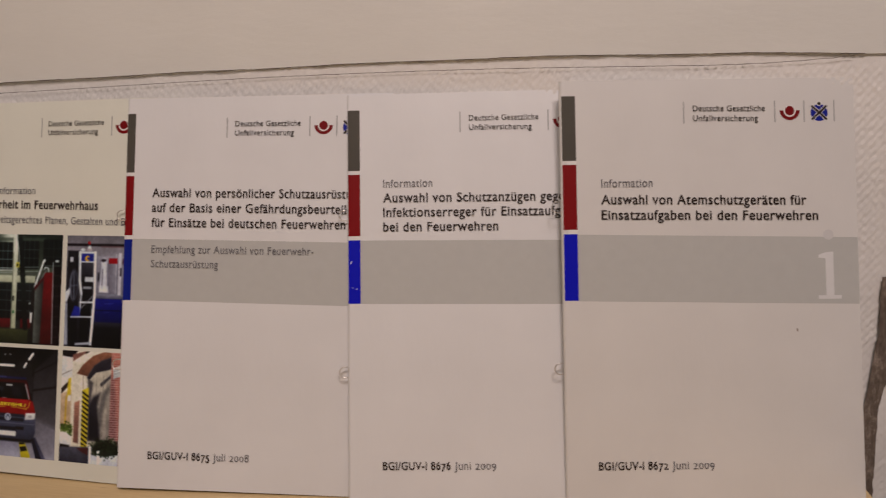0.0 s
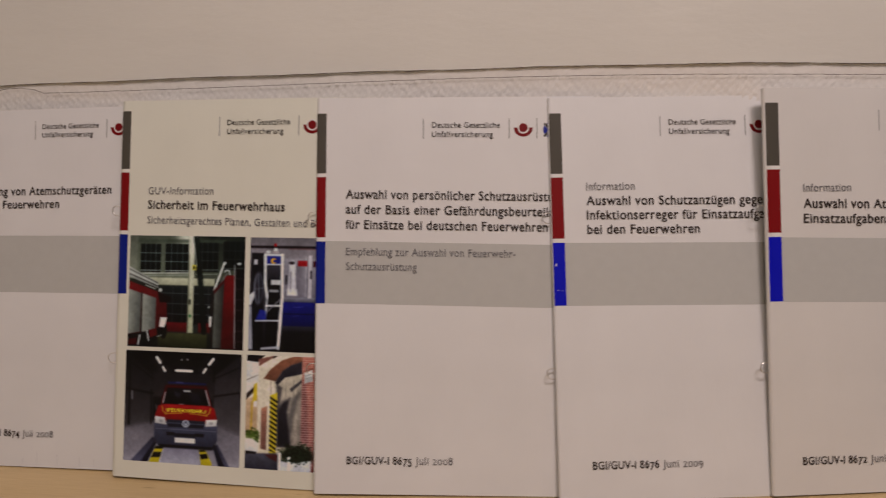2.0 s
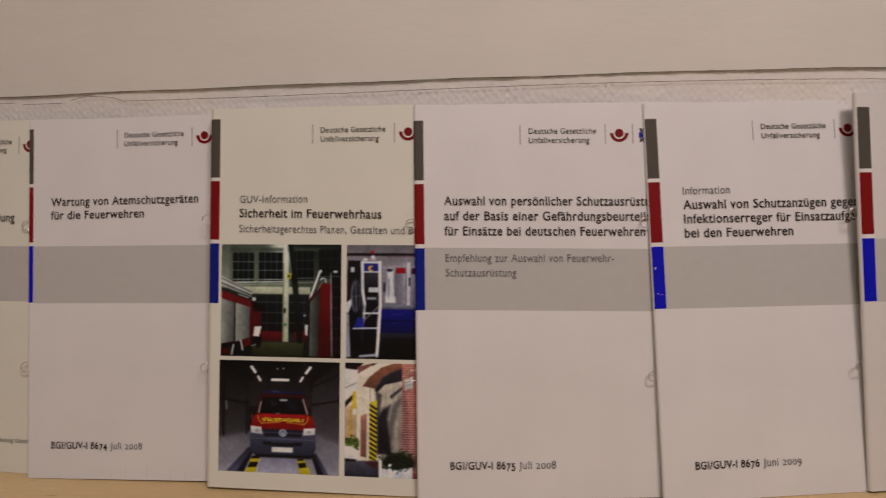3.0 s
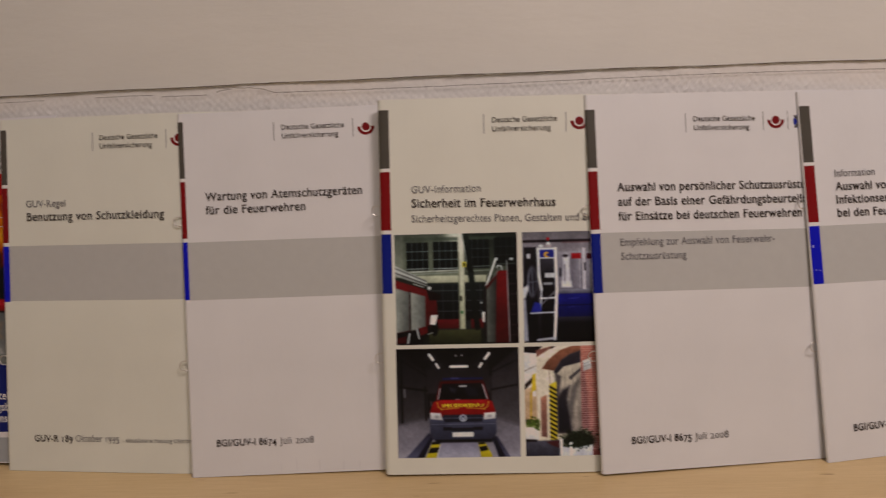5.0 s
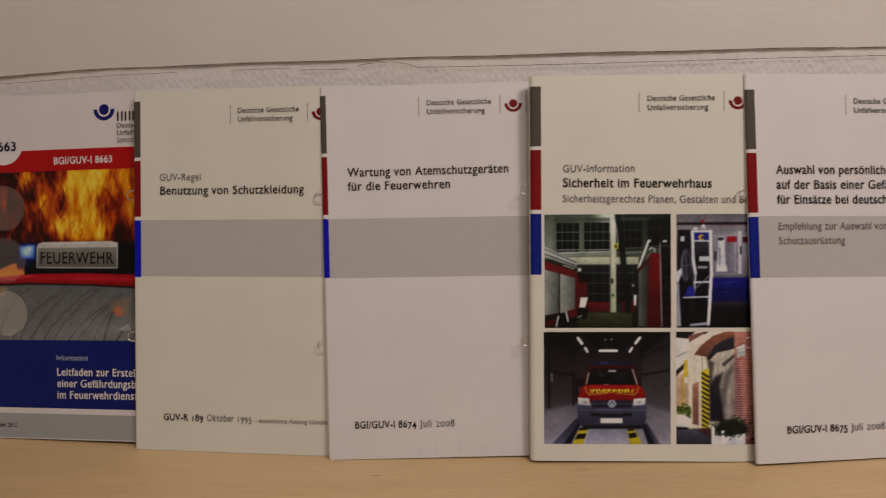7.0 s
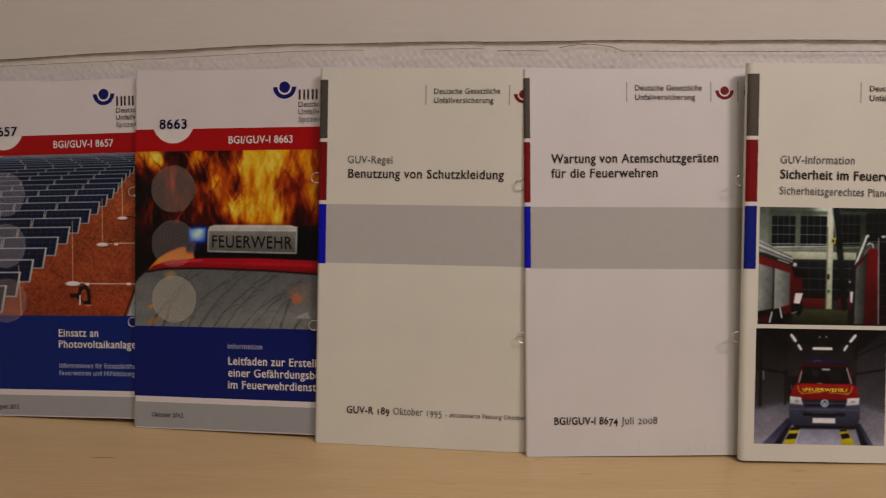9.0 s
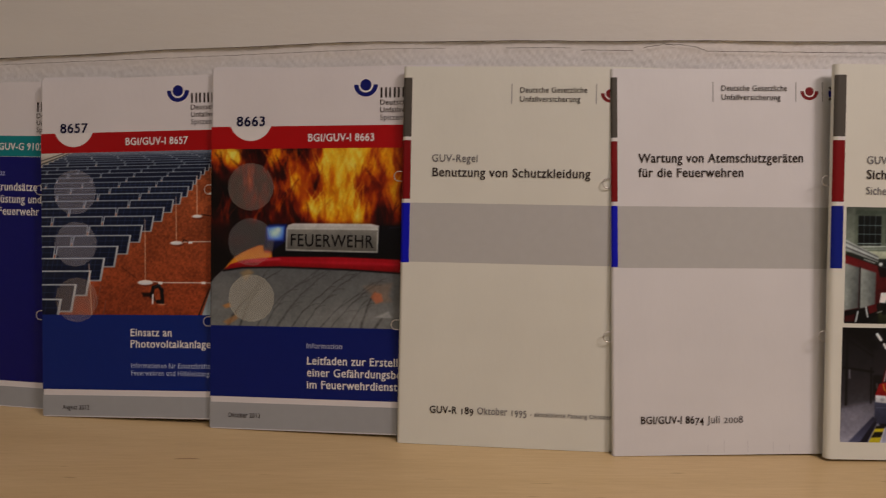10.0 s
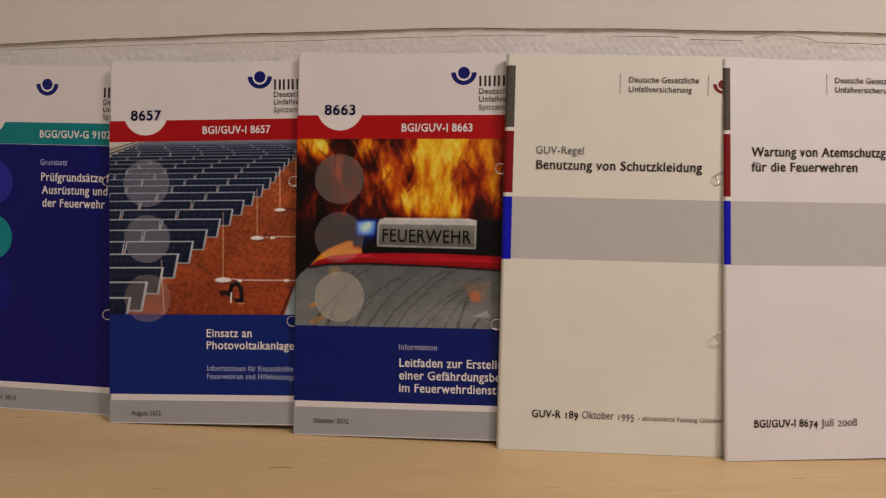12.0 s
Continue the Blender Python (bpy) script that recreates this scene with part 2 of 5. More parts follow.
class Print:
    """A photograph printed on a cover: soft-edged inks on a fine sheet. x runs to the right and y down, in sheet units."""

    def __init__(self, u, v, x, y, sheet_u, sheet_v, unit, cell=0.36):
        # the point (x, y) of the picture lies at (u, v) mm of the cover
        self.u0, self.u1 = sheet_u
        self.v0, self.v1 = sheet_v
        self.nx = int((self.u1 - self.u0) / cell) + 2
        self.ny = int((self.v1 - self.v0) / cell) + 2
        us, vs = np.linspace(self.u0, self.u1, self.nx), np.linspace(self.v1, self.v0, self.ny)
        self.U, self.V = np.meshgrid(us, vs)
        self.X, self.Y = x + (self.U - u) / unit, y - (self.V - v) / unit
        self.c = np.zeros((self.ny, self.nx, 3))
        self.edge = cell / unit

    def ink(self, colour, m, win=(slice(None), slice(None))):
        """Lays a colour over the sheet by the cover m; a pair of colours runs from top to bottom, four values of which the last is 'x' from left to right."""
        X, Y = self.X[win], self.Y[win]
        if isinstance(colour[0], tuple):
            axis = X if len(colour) > 2 else Y
            inside = m > 0.02
            if not inside.any():
                return self
            lo, hi = axis[inside].min(), axis[inside].max()
            t = np.clip((axis - lo) / max(hi - lo, 1e-6), 0, 1)[..., None]
            rgb = np.array(colour[0]) * (1 - t) + np.array(colour[1]) * t
        else:
            rgb = np.array(colour, dtype=float)
        self.c[win] = self.c[win] * (1 - m[..., None]) + rgb * m[..., None]
        return self

    def window(self, x0, x1, y0, y1, pad):
        cx = np.nonzero((self.X[0] > x0 - pad) & (self.X[0] < x1 + pad))[0]
        cy = np.nonzero((self.Y[:, 0] > y0 - pad) & (self.Y[:, 0] < y1 + pad))[0]
        if not len(cx) or not len(cy):
            return None
        return slice(cy[0], cy[-1] + 1), slice(cx[0], cx[-1] + 1)

    def cover(self, dist, soft, alpha):
        soft = max(soft, self.edge * 0.6)
        t = np.clip(0.5 - dist / (2 * soft), 0, 1)
        return alpha * t * t * (3 - 2 * t)

    def poly(self, colour, *xy, soft=2.5, alpha=1.0):
        px, py = np.array(xy[0::2], float), np.array(xy[1::2], float)
        win = self.window(px.min(), px.max(), py.min(), py.max(), soft * 2 + self.edge)
        if win is None:
            return self
        X, Y = self.X[win], self.Y[win]
        inside = np.zeros(X.shape, bool)
        dist = np.full(X.shape, 1e9)
        for k in range(len(px)):
            ax, ay, bx, by = px[k - 1], py[k - 1], px[k], py[k]
            dx, dy = bx - ax, by - ay
            t = np.clip(((X - ax) * dx + (Y - ay) * dy) / max(dx * dx + dy * dy, 1e-9), 0, 1)
            dist = np.minimum(dist, np.hypot(X - ax - t * dx, Y - ay - t * dy))
            if ay != by:
                inside ^= ((ay > Y) != (by > Y)) & (X < ax + (Y - ay) / (by - ay) * dx)
        return self.ink(colour, self.cover(np.where(inside, -dist, dist), soft, alpha), win)

    def rect(self, colour, x0, y0, x1, y1, soft=2.5, alpha=1.0):
        return self.poly(colour, x0, y0, x1, y0, x1, y1, x0, y1, soft=soft, alpha=alpha)

    def disc(self, colour, x, y, rx, ry=None, soft=2.5, alpha=1.0):
        ry = ry or rx
        win = self.window(x - rx, x + rx, y - ry, y + ry, soft * 2 + self.edge)
        if win is None:
            return self
        r = np.hypot((self.X[win] - x) / rx, (self.Y[win] - y) / ry)
        return self.ink(colour, self.cover((r - 1) * min(rx, ry), soft, alpha), win)

    def line(self, colour, width, *xy, soft=1.6, alpha=1.0):
        for k in range(0, len(xy) - 2, 2):
            ax, ay, bx, by = xy[k:k + 4]
            win = self.window(min(ax, bx), max(ax, bx), min(ay, by), max(ay, by), width + soft * 2 + self.edge)
            if win is None:
                continue
            X, Y = self.X[win], self.Y[win]
            dx, dy = bx - ax, by - ay
            t = np.clip(((X - ax) * dx + (Y - ay) * dy) / max(dx * dx + dy * dy, 1e-9), 0, 1)
            self.ink(colour, self.cover(np.hypot(X - ax - t * dx, Y - ay - t * dy) - width / 2, soft, alpha), win)
        return self

    def glow(self, colour, x, y, rx, ry, alpha=1.0):
        """A soft patch with no edge."""
        return self.ink(colour, alpha * np.exp(-((self.X - x) / rx) ** 2 - ((self.Y - y) / ry) ** 2))

    def mottle(self, size, amount, seed=1, stretch=1.0):
        n = layered_noise(self.X / size, self.Y / (size * stretch), 3, seed)
        self.c *= (1 + amount * 2 * (n - 0.5))[..., None]
        return self

    def done(self, name, parent, label="", depth=0.06, gain=1.0, fade=0.1):
        # the screen of the print softens every edge a little
        c = np.pad(self.c, ((1, 1), (1, 1), (0, 0)), mode="edge")
        c = 0.15 * c[:-2] + 0.7 * c[1:-1] + 0.15 * c[2:]
        c = gain * (0.15 * c[:, :-2] + 0.7 * c[:, 1:-1] + 0.15 * c[:, 2:])
        self.c = (1 - fade) * c + fade * c.mean(axis=2, keepdims=True)
        look_of = np.clip(self.c, 0, 255) / 255.0
        lit = np.where(look_of <= 0.04045, look_of / 12.92, ((look_of + 0.055) / 1.055) ** 2.4)
        r = np.minimum(1.1, lit / np.array(WHITE_LOOK))
        dye = np.minimum(0.86, 0.78 * r ** (1 + 0.5 * np.maximum(0.0, 1 - r)))
        start, k = parent.get("curl_start", 1e9), parent.get("curl_k", 0.0)
        n = self.nx * self.ny
        co = np.empty((n, 3))
        co[:, 0], co[:, 2] = self.U.ravel() * MM, self.V.ravel() * MM
        co[:, 1] = (k * np.maximum(0.0, self.U.ravel() - start) ** 2 - depth) * MM
        ids = np.arange(n).reshape(self.ny, self.nx)
        quads = np.stack((ids[1:, :-1], ids[1:, 1:], ids[:-1, 1:], ids[:-1, :-1]), -1).reshape(-1, 4)
        me = bpy.data.meshes.new(name)
        me.vertices.add(n)
        me.vertices.foreach_set("co", co.ravel())
        me.loops.add(quads.size)
        me.loops.foreach_set("vertex_index", quads.ravel().astype(np.int32))
        me.polygons.add(len(quads))
        me.polygons.foreach_set("loop_start", np.arange(0, quads.size, 4, dtype=np.int32))
        me.update(calc_edges=True)
        dyes = me.attributes.new("dye", "FLOAT_COLOR", "POINT")
        dyes.data.foreach_set("color", np.concatenate((dye.reshape(-1, 3), np.ones((n, 1))), 1).ravel().astype(np.float32))
        me.materials.append(PHOTO_PRINT)
        ob = new(name, me)
        ob.parent = COVERS.get(parent.name, parent)
        return tagged(ob, label) if label else ob


def photo_print():
    mat, nt, bsdf = shader("glossy_photo_print")
    at = nt.nodes.new("ShaderNodeAttribute")
    at.attribute_name = "dye"
    grain = node(nt, "ShaderNodeTexNoise", Scale=1.0, Detail=4.0, Roughness=0.65)
    nt.links.new(mapped(nt, (900, 900, 900)).outputs[0], grain.inputs["Vector"])
    g = ramp(nt, grain.outputs[0], (0.3, [0.95] * 3), (0.7, [1.05] * 3))
    mul = nt.nodes.new("ShaderNodeMixRGB")
    mul.blend_type = "MULTIPLY"
    mul.inputs[0].default_value = 1.0
    nt.links.new(at.outputs["Color"], mul.inputs[1])
    nt.links.new(g.outputs[0], mul.inputs[2])
    nt.links.new(mul.outputs[0], bsdf.inputs["Base Color"])
    bsdf.inputs["Roughness"].default_value = 0.4
    bsdf.inputs["Specular IOR Level"].default_value = 0.25
    return mat


PHOTO_PRINT = photo_print()


def outline(body, bold):
    """Points and faces of a line of writing, set a little apart as in a narrow sans."""
    cu = bpy.data.curves.new("writing", "FONT")
    cu.body, cu.resolution_u, cu.offset, cu.space_character = body, 3, bold, 1.07
    ob = bpy.data.objects.new("writing", cu)
    me = bpy.data.meshes.new_from_object(ob)
    bpy.data.objects.remove(ob)
    bpy.data.curves.remove(cu)
    co = np.empty(len(me.vertices) * 3)
    me.vertices.foreach_get("co", co)
    faces = [list(p.vertices) for p in me.polygons]
    bpy.data.meshes.remove(me)
    return co.reshape(-1, 3), faces


CAP = float(outline("H", 0.0)[0][:, 1].max())
LOW = float(outline("x", 0.0)[0][:, 1].max())
TALL = 0.73


def letters(body, bold, old=False):
    """Writing with tall small letters; old: figures that hang below or keep under the line's height."""
    runs = [body]
    if old:
        runs, last = [], None
        for ch in body:
            kind = 1 if ch in "012" else 2 if ch in "34579" else 0
            if kind != last:
                runs.append("")
            runs[-1] += ch
            last = kind
    points, faces, before = [], [], ""
    base = float(outline("H", bold)[0][:, 0].max())
    for run in runs:
        if run.strip():
            co, fs = outline(run, bold)
            y = co[:, 1].copy()
            rise = np.where(y < LOW, y * TALL * CAP / LOW, TALL * CAP + (y - LOW) * (1 - TALL) * CAP / (CAP - LOW))
            co[:, 1] = np.where(y > 0, rise, y)
            if old and run[0] in "012":
                co[:, 1] *= TALL + 0.02
            elif old and run[0] in "34579":
                co[:, 1] -= (1 - TALL) * CAP * 0.9
            co[:, 0] += float(outline(before + "H", bold)[0][:, 0].max()) - base
            n = sum(len(p) for p in points)
            points.append(co)
            faces += [[i + n for i in f] for f in fs]
        before += run
    return np.concatenate(points), faces


def span(body, bold=0.0):
    co = letters(body, bold)[0]
    return float(co[:, 0].max() - co[:, 0].min())


def text(parent, name, body, u, v, cap, mat, width=None, like=None, bold=0.006, depth=0.30, label="", slope=0.0, heavy=0.0, old=False):
    """Printed writing whose left end stands at u and whose base line lies at v, all in mm. like: a sample and its width."""
    co, faces = letters(body, bold, old)
    if width:
        s = width / float(co[:, 0].max() - co[:, 0].min())
    else:
        s = like[1] / span(like[0], bold)
    x0 = float(co[:, 0].min())
    out = np.empty_like(co)
    out[:, 0] = (u + (co[:, 0] - x0) * s) * MM
    out[:, 2] = (v + co[:, 1] * cap / CAP + slope * (co[:, 0] - x0) * s) * MM
    start, k = parent.get("curl_start", 1e9), parent.get("curl_k", 0.0)
    out[:, 1] = (k * np.maximum(0.0, out[:, 0] / MM - start) ** 2 - depth) * MM
    if heavy:
        # a second strike beside the first thickens the stems
        n = len(out)
        out = np.concatenate((out, out + np.array((heavy * MM, -0.00002, 0.0))))
        faces = faces + [[i + n for i in f] for f in faces]
    me = bpy.data.meshes.new(name)
    me.from_pydata([tuple(v) for v in out], [], faces)
    me.materials.append(mat)
    me.update()
    ob = new(name, me)
    ob.parent = COVERS.get(parent.name, parent)
    return tagged(ob, label) if label else ob


# ================= the place =================


def wall_y(x):
    """The wall bows very gently towards the middle of the shelf."""
    x1 = min(max(x, -0.70), 0.50)
    ease = 0.12 * (1 - math.exp(-abs(x - x1) / 0.12)) * (1 if x > x1 else -1)
    return -0.0028 + 0.0166 * x1 + 0.1915 * x1 * x1 + ease * (0.0166 + 0.383 * x1)


XL, XR, YB, ZF, ZC = -1.7, 1.5, -2.3, -0.75, 1.80


def curved_slab(x0, x1, z0, z1, front, back, nx, bottom=None):
    """A slab that follows the wall: front and back are offsets from it."""
    bm = bmesh.new()
    cols = []
    for i in range(nx + 1):
        x = x0 + (x1 - x0) * i / nx
        zb = bottom(x) if bottom else z0
        cols.append([bm.verts.new((x, wall_y(x) + o, z)) for o, z in ((front, zb), (front, z1), (back, z1), (back, zb))])
    for a, b in zip(cols, cols[1:]):
        for k in range(4):
            bm.faces.new((a[k], b[k], b[(k + 1) % 4], a[(k + 1) % 4]))
    bm.faces.new(cols[0]), bm.faces.new(cols[-1][::-1])
    bmesh.ops.recalc_face_normals(bm, faces=bm.faces)
    return bm


BOARD_Z = 0.2230


def board_sag(x):
    """The lower edge of the board drops a little towards both ends."""
    return -0.0088 * max(0.0, (-0.36 - x) / 0.30) ** 1.1 - 0.0040 * min(1.2, max(0.0, (x - 0.18) / 0.20)) ** 1.6


def board_edge(x):
    return BOARD_Z + board_sag(x) + 0.0002 * math.sin(x * 61) + 0.0002 * noise.noise((x * 90, 3, 1)) + 0.00015 * noise.noise((x * 400, 7, 1))


structure("wall_north", curved_slab(XL, XR, ZF, ZC, 0.004, 0.12, 120), ROOM_PAINT,
          "plain white painted wall behind the booklets", "wall")

# wallpaper with pressed knobs, from the shelf up to the board
bm = bmesh.new()
NX, NZ, WX0, WX1 = 900, 220, -0.78, 0.47
grid = []
for j in range(NZ + 1):
    row = []
    for i in range(NX + 1):
        x = WX0 + (WX1 - WX0) * i / NX
        z = -0.04 + (board_edge(x) + 0.0405) * j / NZ
        wob = 1.0 * noise.noise((x * 55, z * 55, 0.5))
        knob = math.cos(6.283 * x * 225 + wob) * math.cos(6.283 * z * 205 + 0.8 * wob)
        d = max(0.4, min(1.0, (x + 0.75) / 0.5)) * (0.0009 - 0.00062 * max(0.0, min(1.0, (z - board_edge(x) + 0.007) / 0.003))) * max(knob, -0.3) + 0.00028 * noise.noise((x * 330, z * 330, 2.0)) + 0.0005 * noise.noise((x * 25, z * 25, 4.0))
        row.append(bm.verts.new((x, wall_y(x) + 0.0005 - d, z)))
    grid.append(row)
for a, b in zip(grid, grid[1:]):
    for i in range(NX):
        bm.faces.new((a[i], a[i + 1], b[i + 1], b[i])).smooth = True
structure("wallpaper", bm, WALLPAPER, "white painted wallpaper with rough pressed knobs", "wallpaper")

bm = curved_slab(XL, XR, BOARD_Z, ZC, -0.0005, 0.003, 900, board_edge)
structure("upper_wall_board", bm, BOARD_PAINT, "smooth white painted board above the wallpaper", "wall board")


def ribbon(x0, x1, zf, wf, off, n):
    bm = bmesh.new()
    last = None
    for i in range(n + 1):
        x = x0 + (x1 - x0) * i / n
        z, w = zf(x), wf(x)
        pair = [bm.verts.new((x, wall_y(x) + off, z - w)), bm.verts.new((x, wall_y(x) + off, z))]
        if last:
            bm.faces.new((last[0], pair[0], pair[1], last[1]))
        last = pair
    return bm


structure("board_gap", ribbon(-0.78, 0.383, lambda x: board_edge(x) + 0.0002,
                              lambda x: 0.00035 + 0.0003 * max(-0.9, noise.noise((x * 70, 1, 9)) + 0.7 * noise.noise((x * 300, 1, 5))), -0.0008, 1400),
          GAP_DARK, "dark open joint under the white board", "joint")


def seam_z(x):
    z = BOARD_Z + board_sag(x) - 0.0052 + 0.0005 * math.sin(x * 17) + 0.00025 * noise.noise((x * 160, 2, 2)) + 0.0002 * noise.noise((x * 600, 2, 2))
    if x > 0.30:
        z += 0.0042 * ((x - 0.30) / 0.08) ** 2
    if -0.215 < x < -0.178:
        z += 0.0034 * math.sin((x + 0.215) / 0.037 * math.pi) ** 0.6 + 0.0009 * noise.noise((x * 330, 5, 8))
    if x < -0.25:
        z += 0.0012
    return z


# dark ribbons along the cracked seam, its shade put into their colour
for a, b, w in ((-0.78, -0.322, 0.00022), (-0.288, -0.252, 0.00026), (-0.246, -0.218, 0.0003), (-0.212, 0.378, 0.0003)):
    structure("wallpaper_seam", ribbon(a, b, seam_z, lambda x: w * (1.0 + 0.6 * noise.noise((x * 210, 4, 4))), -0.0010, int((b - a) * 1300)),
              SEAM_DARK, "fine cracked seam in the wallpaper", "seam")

# dark brown strip with ragged edges beside the last booklet
bm = bmesh.new()
rows = []
for k in range(71):
    z = -0.038 + 0.1435 * k / 70
    left = 0.3964 - 0.0034 * min(1.0, max(0.0, z) / 0.030) + 0.0052 * min(1.0, max(0.0, (z - 0.030) / 0.045)) + 0.0007 * noise.noise((0.1, z * 140, 3))
    right = 0.4010 + 0.0024 * max(0.0, min(1.0, (z - 0.034) / 0.012)) + 0.0080 * max(0.0, min(1.0, (z - 0.047) / 0.006)) + 0.0008 * noise.noise((2.1, z * 190, 3))
    rows.append([bm.verts.new((u, wall_y(u) - 0.0016, z)) for u in (left, (left + right) / 2, right)])
for a, b in zip(rows, rows[1:]):
    bm.faces.new((a[0], a[1], b[1], b[0])), bm.faces.new((a[1], a[2], b[2], b[1]))
structure("dark_wallpaper_strip", bm, STRIP_DARK, "dark brown strip with ragged edges on the wallpaper", "wall damage")

# shelf top, its front edge rounded, its back edge along the wall
bm = bmesh.new()
cols = []
for i in range(121):
    x = XL + (0.3872 - XL) * i / 120
    yb = wall_y(x) + 0.003
    cols.append([bm.verts.new((x, y, z)) for y, z in ((yb, 0.0), (-0.614, 0.0), (-0.6185, -0.0018), (-0.62, -0.006), (-0.62, -0.028), (yb, -0.028))])
for a, b in zip(cols, cols[1:]):
    for k in range(6):
        bm.faces.new((a[k], b[k], b[(k + 1) % 6], a[(k + 1) % 6]))
bm.faces.new(cols[0]), bm.faces.new(cols[-1][::-1])
bmesh.ops.recalc_face_normals(bm, faces=bm.faces)
structure("shelf_top", bm, WOOD, "light beech veneer shelf top under the booklets", "shelf")

for name, dims, mat, label, cat in (
        ("floor", (XL, XR, YB, 0.7, ZF - 0.1, ZF), FLOOR_MAT, "dark plain floor of the room", "floor"),
        ("ceiling", (XL, XR, YB, 0.7, ZC, ZC + 0.1), ROOM_PAINT, "plain white ceiling", "ceiling"),
        ("wall_west", (XL - 0.1, XL, YB, 0.7, ZF - 0.1, ZC + 0.1), ROOM_PAINT, "plain white side wall", "wall"),
        ("wall_east", (XR, XR + 0.1, YB, 0.7, ZF - 0.1, ZC + 0.1), ROOM_PAINT, "plain white side wall", "wall"),
        ("wall_south", (XL, XR, YB - 0.1, YB, ZF - 0.1, ZC + 0.1), ROOM_PAINT, "plain white wall behind the camera", "wall")):
    bm = bmesh.new()
    box(bm, *dims)
    structure(name, bm, mat, label, cat)

# ================= the booklets =================


def booklet(name, x, y, yaw, lean, roll, thick, stock, label, wide=148.0, high=210.0, fold=2.2, bend=(1e9, 0.0)):
    """A saddle-stitched booklet that stands on the shelf and leans on the wall; its local x runs along the cover, its local z up it."""
    thing = new(name)
    lift = wide * MM * math.sin(radians(max(0.0, -roll)))
    thing.matrix_world = pose(x, y, lift + 0.0002) @ pose(0, 0, 0, 0, 0, yaw) @ pose(0, 0, 0, -lean, 0, 0) @ pose(0, 0, 0, 0, -roll, 0)
    tagged(thing, label, "booklet", "booklets along the wall")
    rise = math.tan(radians(lean))
    # folded cover: front, rounded fold, back
    half = thick / 2
    thing["curl_start"], thing["curl_k"] = bend
    flat = [wide - (wide - 90.0) * k / 10 for k in range(11)]
    outer = [(u, curl(thing, u)) for u in flat] + [(fold + 0.6, 0.0)]
    for k in range(13):
        a = radians(90 + 180 * k / 12)
        outer.append((fold + fold * math.cos(a), half - half * math.sin(a)))
    outer += [(fold + 0.6, thick)] + [(u, thick + curl(thing, u)) for u in flat[::-1]]
    bm = bmesh.new()
    sheets = []
    for i, (u, d) in enumerate(outer):
        p, q = Vector(outer[max(i - 1, 0)]), Vector(outer[min(i + 1, len(outer) - 1)])
        t = (q - p).normalized()
        nu, nd = -t.y * -0.28, t.x * -0.28
        ring = []
        for cu, cd in ((u, d), (u + nu, d + nd)):
            low = cd * rise
            ring += [bm.verts.new((cu * MM, cd * MM, low * MM)), bm.verts.new((cu * MM, cd * MM, high * MM))]
        sheets.append(ring)
    for a, b in zip(sheets, sheets[1:]):
        bm.faces.new((a[0], b[0], b[1], a[1])).smooth = True
        bm.faces.new((a[2], a[3], b[3], b[2])).smooth = True
        bm.faces.new((a[1], b[1], b[3], a[3]))
        bm.faces.new((a[0], a[2], b[2], b[0]))
    for r in (sheets[0], sheets[-1]):
        bm.faces.new((r[0], r[1], r[3], r[2]))
    bmesh.ops.recalc_face_normals(bm, faces=bm.faces)
    for edge in bm.edges:
        edge.smooth = edge.calc_face_angle(3.0) < 0.6
    COVERS[thing.name] = part("cover", bm, stock, thing, "folded paper cover")
    bm = bmesh.new()
    block = []
    for u in [fold * 0.7 + 0.4] + [90.0 + (wide - 90.5) * k / 8 for k in range(9)]:
        c = curl(thing, u)
        block.append([bm.verts.new((u * MM, (c + d) * MM, v * MM)) for d, v in ((0.34, 0.5 + (thick + c) * rise), (0.34, high - 0.4), (thick - 0.34, high - 0.4), (thick - 0.34, 0.5 + (thick + c) * rise))])
    for a, b in zip(block, block[1:]):
        for k in range(4):
            bm.faces.new((a[k], b[k], b[(k + 1) % 4], a[(k + 1) % 4]))
    bm.faces.new(block[0]), bm.faces.new(block[-1][::-1])
    bmesh.ops.recalc_face_normals(bm, faces=bm.faces)
    part("page_block", bm, PAGES, thing, "cream page edges")
    thing["fold"], thing["half"] = fold, half
    return thing


def staples(thing, *levels):
    """Wire loops that stand out of the fold."""
    half = thing["half"]
    for v in levels:
        bm = bmesh.new()
        pts = [(1.2, half, v + 2.7), (-1.4, half * 0.8, v + 2.7)]
        for k in range(13):
            a = radians(90 + 180 * k / 12)
            pts.append((-1.9 + 2.6 * math.cos(a), half * 0.6, v + 2.7 * math.sin(a)))
        pts += [(-1.4, half * 0.8, v - 2.7), (1.2, half, v - 2.7)]
        tube(bm, [(a * MM, b * MM, c * MM) for a, b, c in pts], 0.28 * MM)
        part("loop_staple", bm, STEEL, thing, "bright steel wire loop")


